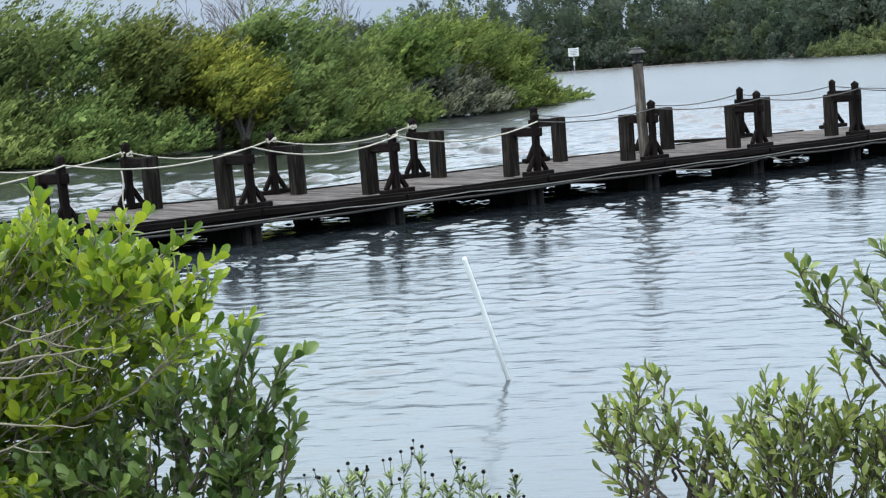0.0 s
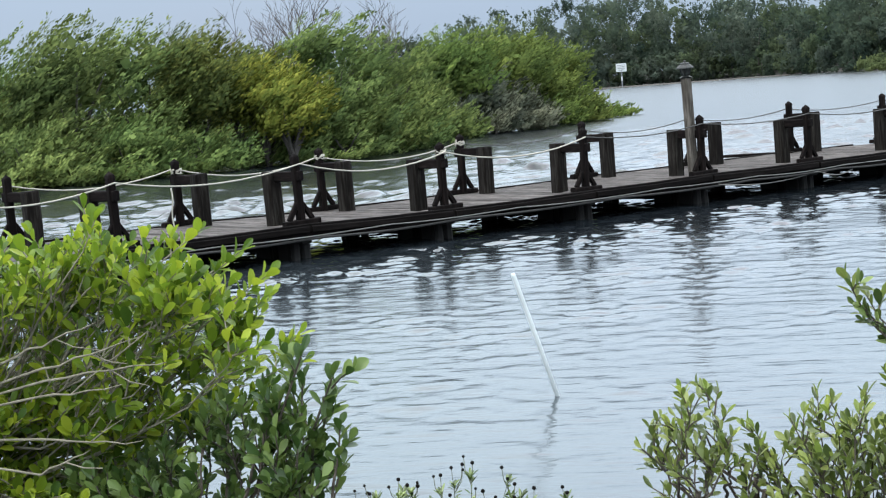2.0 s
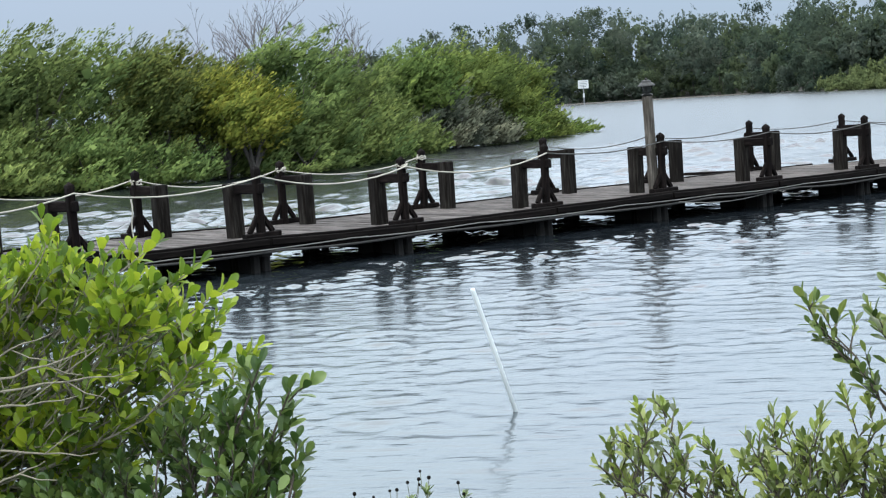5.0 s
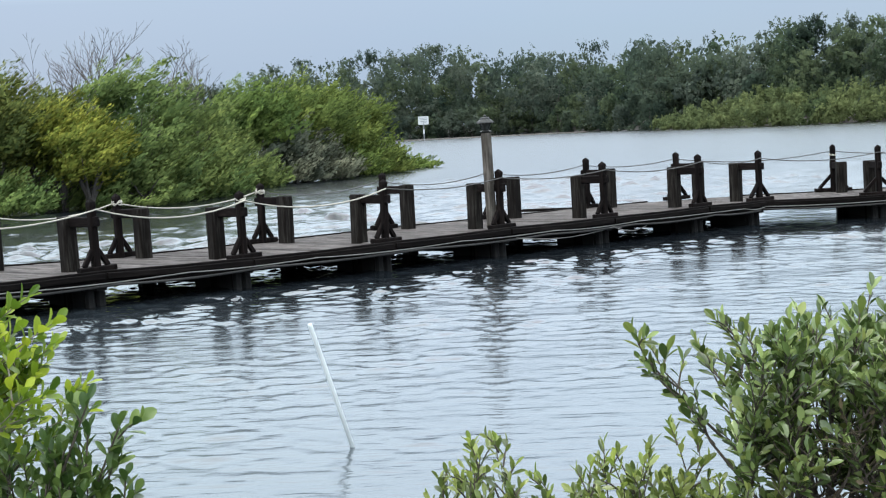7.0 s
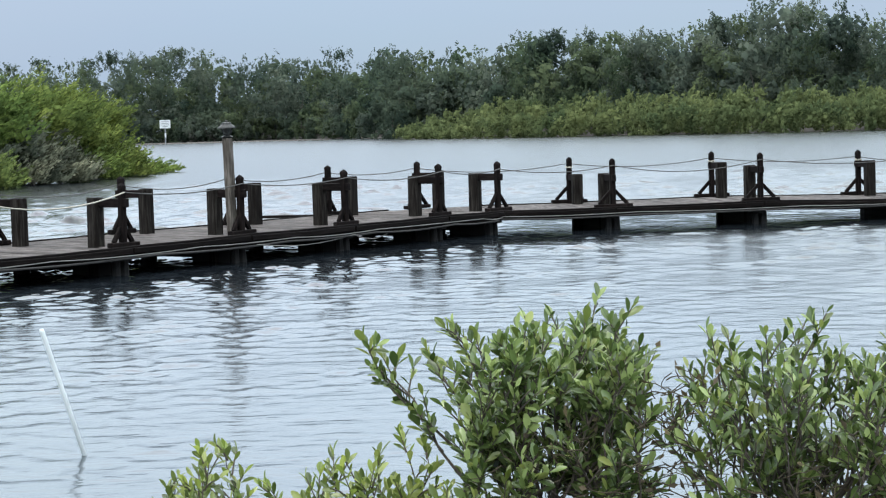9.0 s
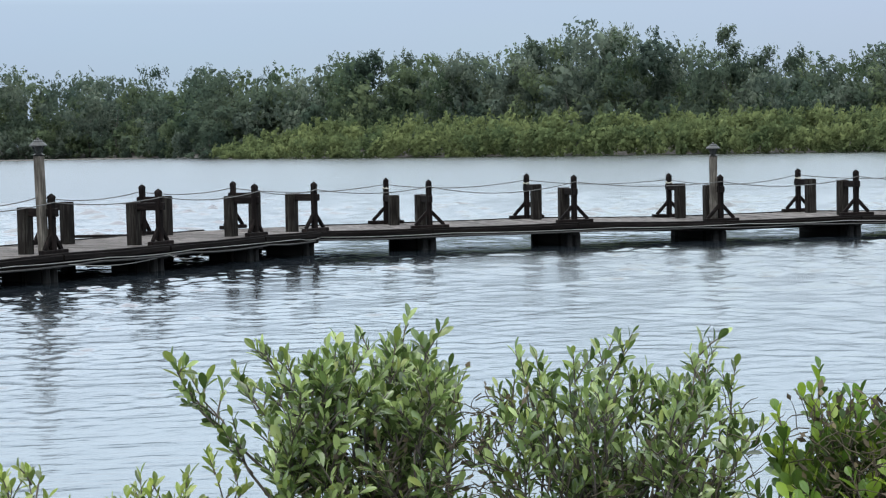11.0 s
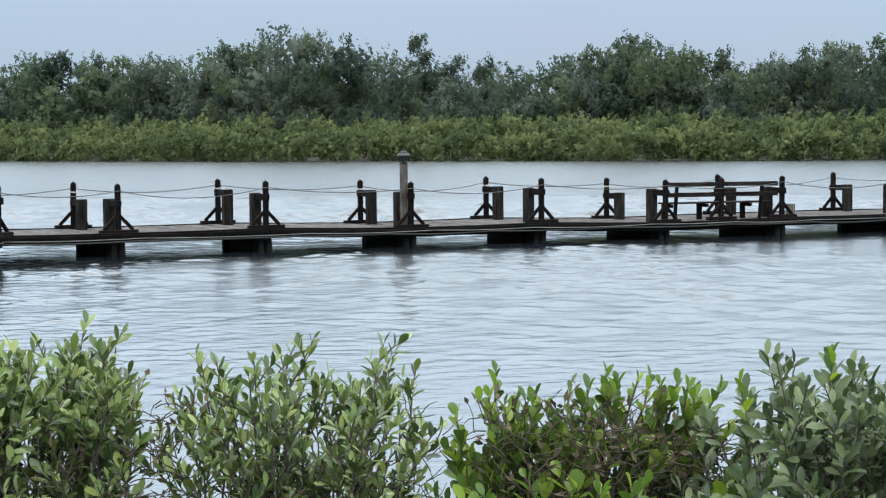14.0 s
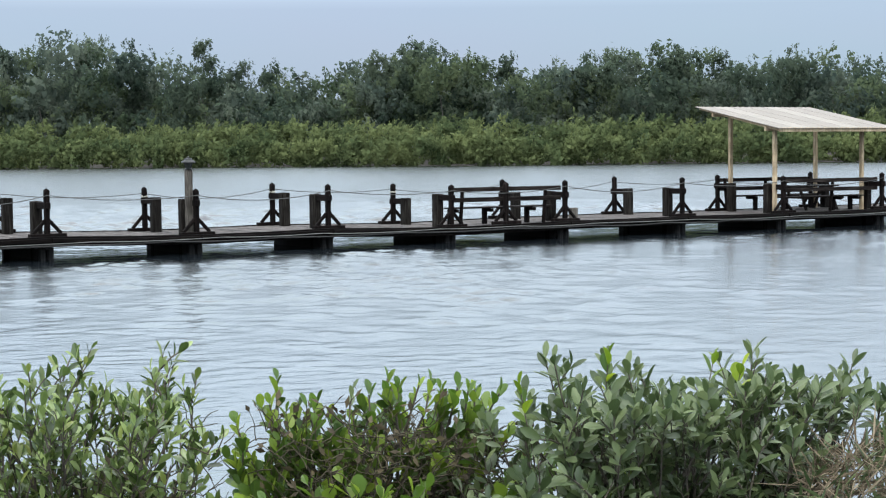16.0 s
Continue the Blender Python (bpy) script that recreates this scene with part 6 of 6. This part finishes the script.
def seed_plant():
    """A low daisy plant gone to seed: thin stems, black round heads, small leaves."""
    rnd = random.Random(61)
    foot = Vector((-0.9, 4.4, 0.8))
    root = thing("seed_head_plant", pose(*foot), "low plant with thin stems and round black seed heads", "plant")
    stems, L, heads = [], [], []
    # shoots taller than the rest: bearing along the bank, height of the leafy top
    tall = [(-1.12, 1.515), (-1.02, 1.535), (-0.90, 1.562), (-0.885, 1.55), (-0.79, 1.535), (-0.63, 1.515), (-1.05, 1.53), (-0.955, 1.52)]
    shoots = tall + [(-1.21 + 0.62 * (k + rnd.random()) / 46, 1.448 + 0.058 * rnd.random()) for k in range(46)]
    for k, (x, z) in enumerate(shoots):
        if x > -0.72 and k >= len(tall):
            z -= 0.018
        top = Vector((x, foot.y + rnd.uniform(-0.10, 0.10), z)) - foot
        base = Vector((0.55 * top.x + rnd.uniform(-0.08, 0.08), rnd.uniform(-0.05, 0.05), 0.05))
        sway = Vector((rnd.uniform(-0.05, 0.05), rnd.uniform(-0.04, 0.04), 0))
        way = [base.lerp(top, f) + sway * math.sin(math.pi * f) for f in (0, 0.25, 0.5, 0.7, 0.85, 1)]
        stems.append(tube(way, [0.0026, 0.0024, 0.002, 0.0017, 0.0014, 0.0011], 4))
        # a loose whorl at the top, then leaves down the stem
        for j in range(rnd.randint(7, 11)):
            a = rnd.uniform(0, math.tau)
            up = rnd.uniform(0.5, 1.7)
            L.append((way[-1] - Vector((0, 0, rnd.uniform(0, 0.014))), Vector((math.cos(a), math.sin(a), up)), Vector((-0.6 * math.cos(a), -0.6 * math.sin(a) - 0.3, 0.8)), rnd.uniform(0.017, 0.034), rnd.uniform(0.006, 0.010)))
        for j in range(16):
            f = rnd.uniform(3.0, 5.0)
            q = way[int(f)].lerp(way[min(5, int(f) + 1)], f % 1)
            a = rnd.uniform(0, math.tau)
            L.append((q, Vector((math.cos(a), math.sin(a), rnd.uniform(0.2, 1.1))), Vector((-0.5 * math.cos(a), -0.4, 0.8)), rnd.uniform(0.018, 0.032), rnd.uniform(0.006, 0.010)))
        # flower stalks, thin and curved, each with its head
        for j in range(3 if k < 3 else 2 if k < len(tall) else rnd.choice((0, 0, 1, 1))):
            rise = rnd.uniform(0.012, 0.050) if k < len(tall) else rnd.uniform(0.006, 0.042)
            out = rnd.uniform(-0.024, 0.024)
            tip = way[-1] + Vector((out, rnd.uniform(-0.02, 0.02), rise))
            low = way[-1] - Vector((0, 0, 0.02))
            stems.append(tube([low, low.lerp(tip, 0.5) + Vector((0.3 * out, 0, 0)), tip], [0.0011, 0.0010, 0.0009], 4))
            heads.append((tip, rnd.uniform(0.7, 1.08)))
    tagged(part("stem_growth", join(*stems), MAT_STALK, root), kind="stuff")
    me = leaves_mesh("foliage", np.array([q[0] for q in L]), np.array([q[1] for q in L]), np.array([q[2] for q in L]), np.array([q[3] for q in L]), np.array([q[4] for q in L]), MAT_LEAF_GREY, LANCE)
    tagged(part("foliage", me, None, root), kind="stuff")
    head = mesh_of("seed_head", *lathe([(0.001, -0.005), (0.004, -0.0035), (0.0053, 0.0), (0.004, 0.0035), (0.001, 0.005)], 7), MAT_SEED, True)
    for p, size in heads:
        part("seed_head", head, None, root, m=pose(p.x, p.y, p.z, rnd.uniform(-20, 20), rnd.uniform(-20, 20), 0) @ Matrix.Scale(size, 4))


seed_plant()
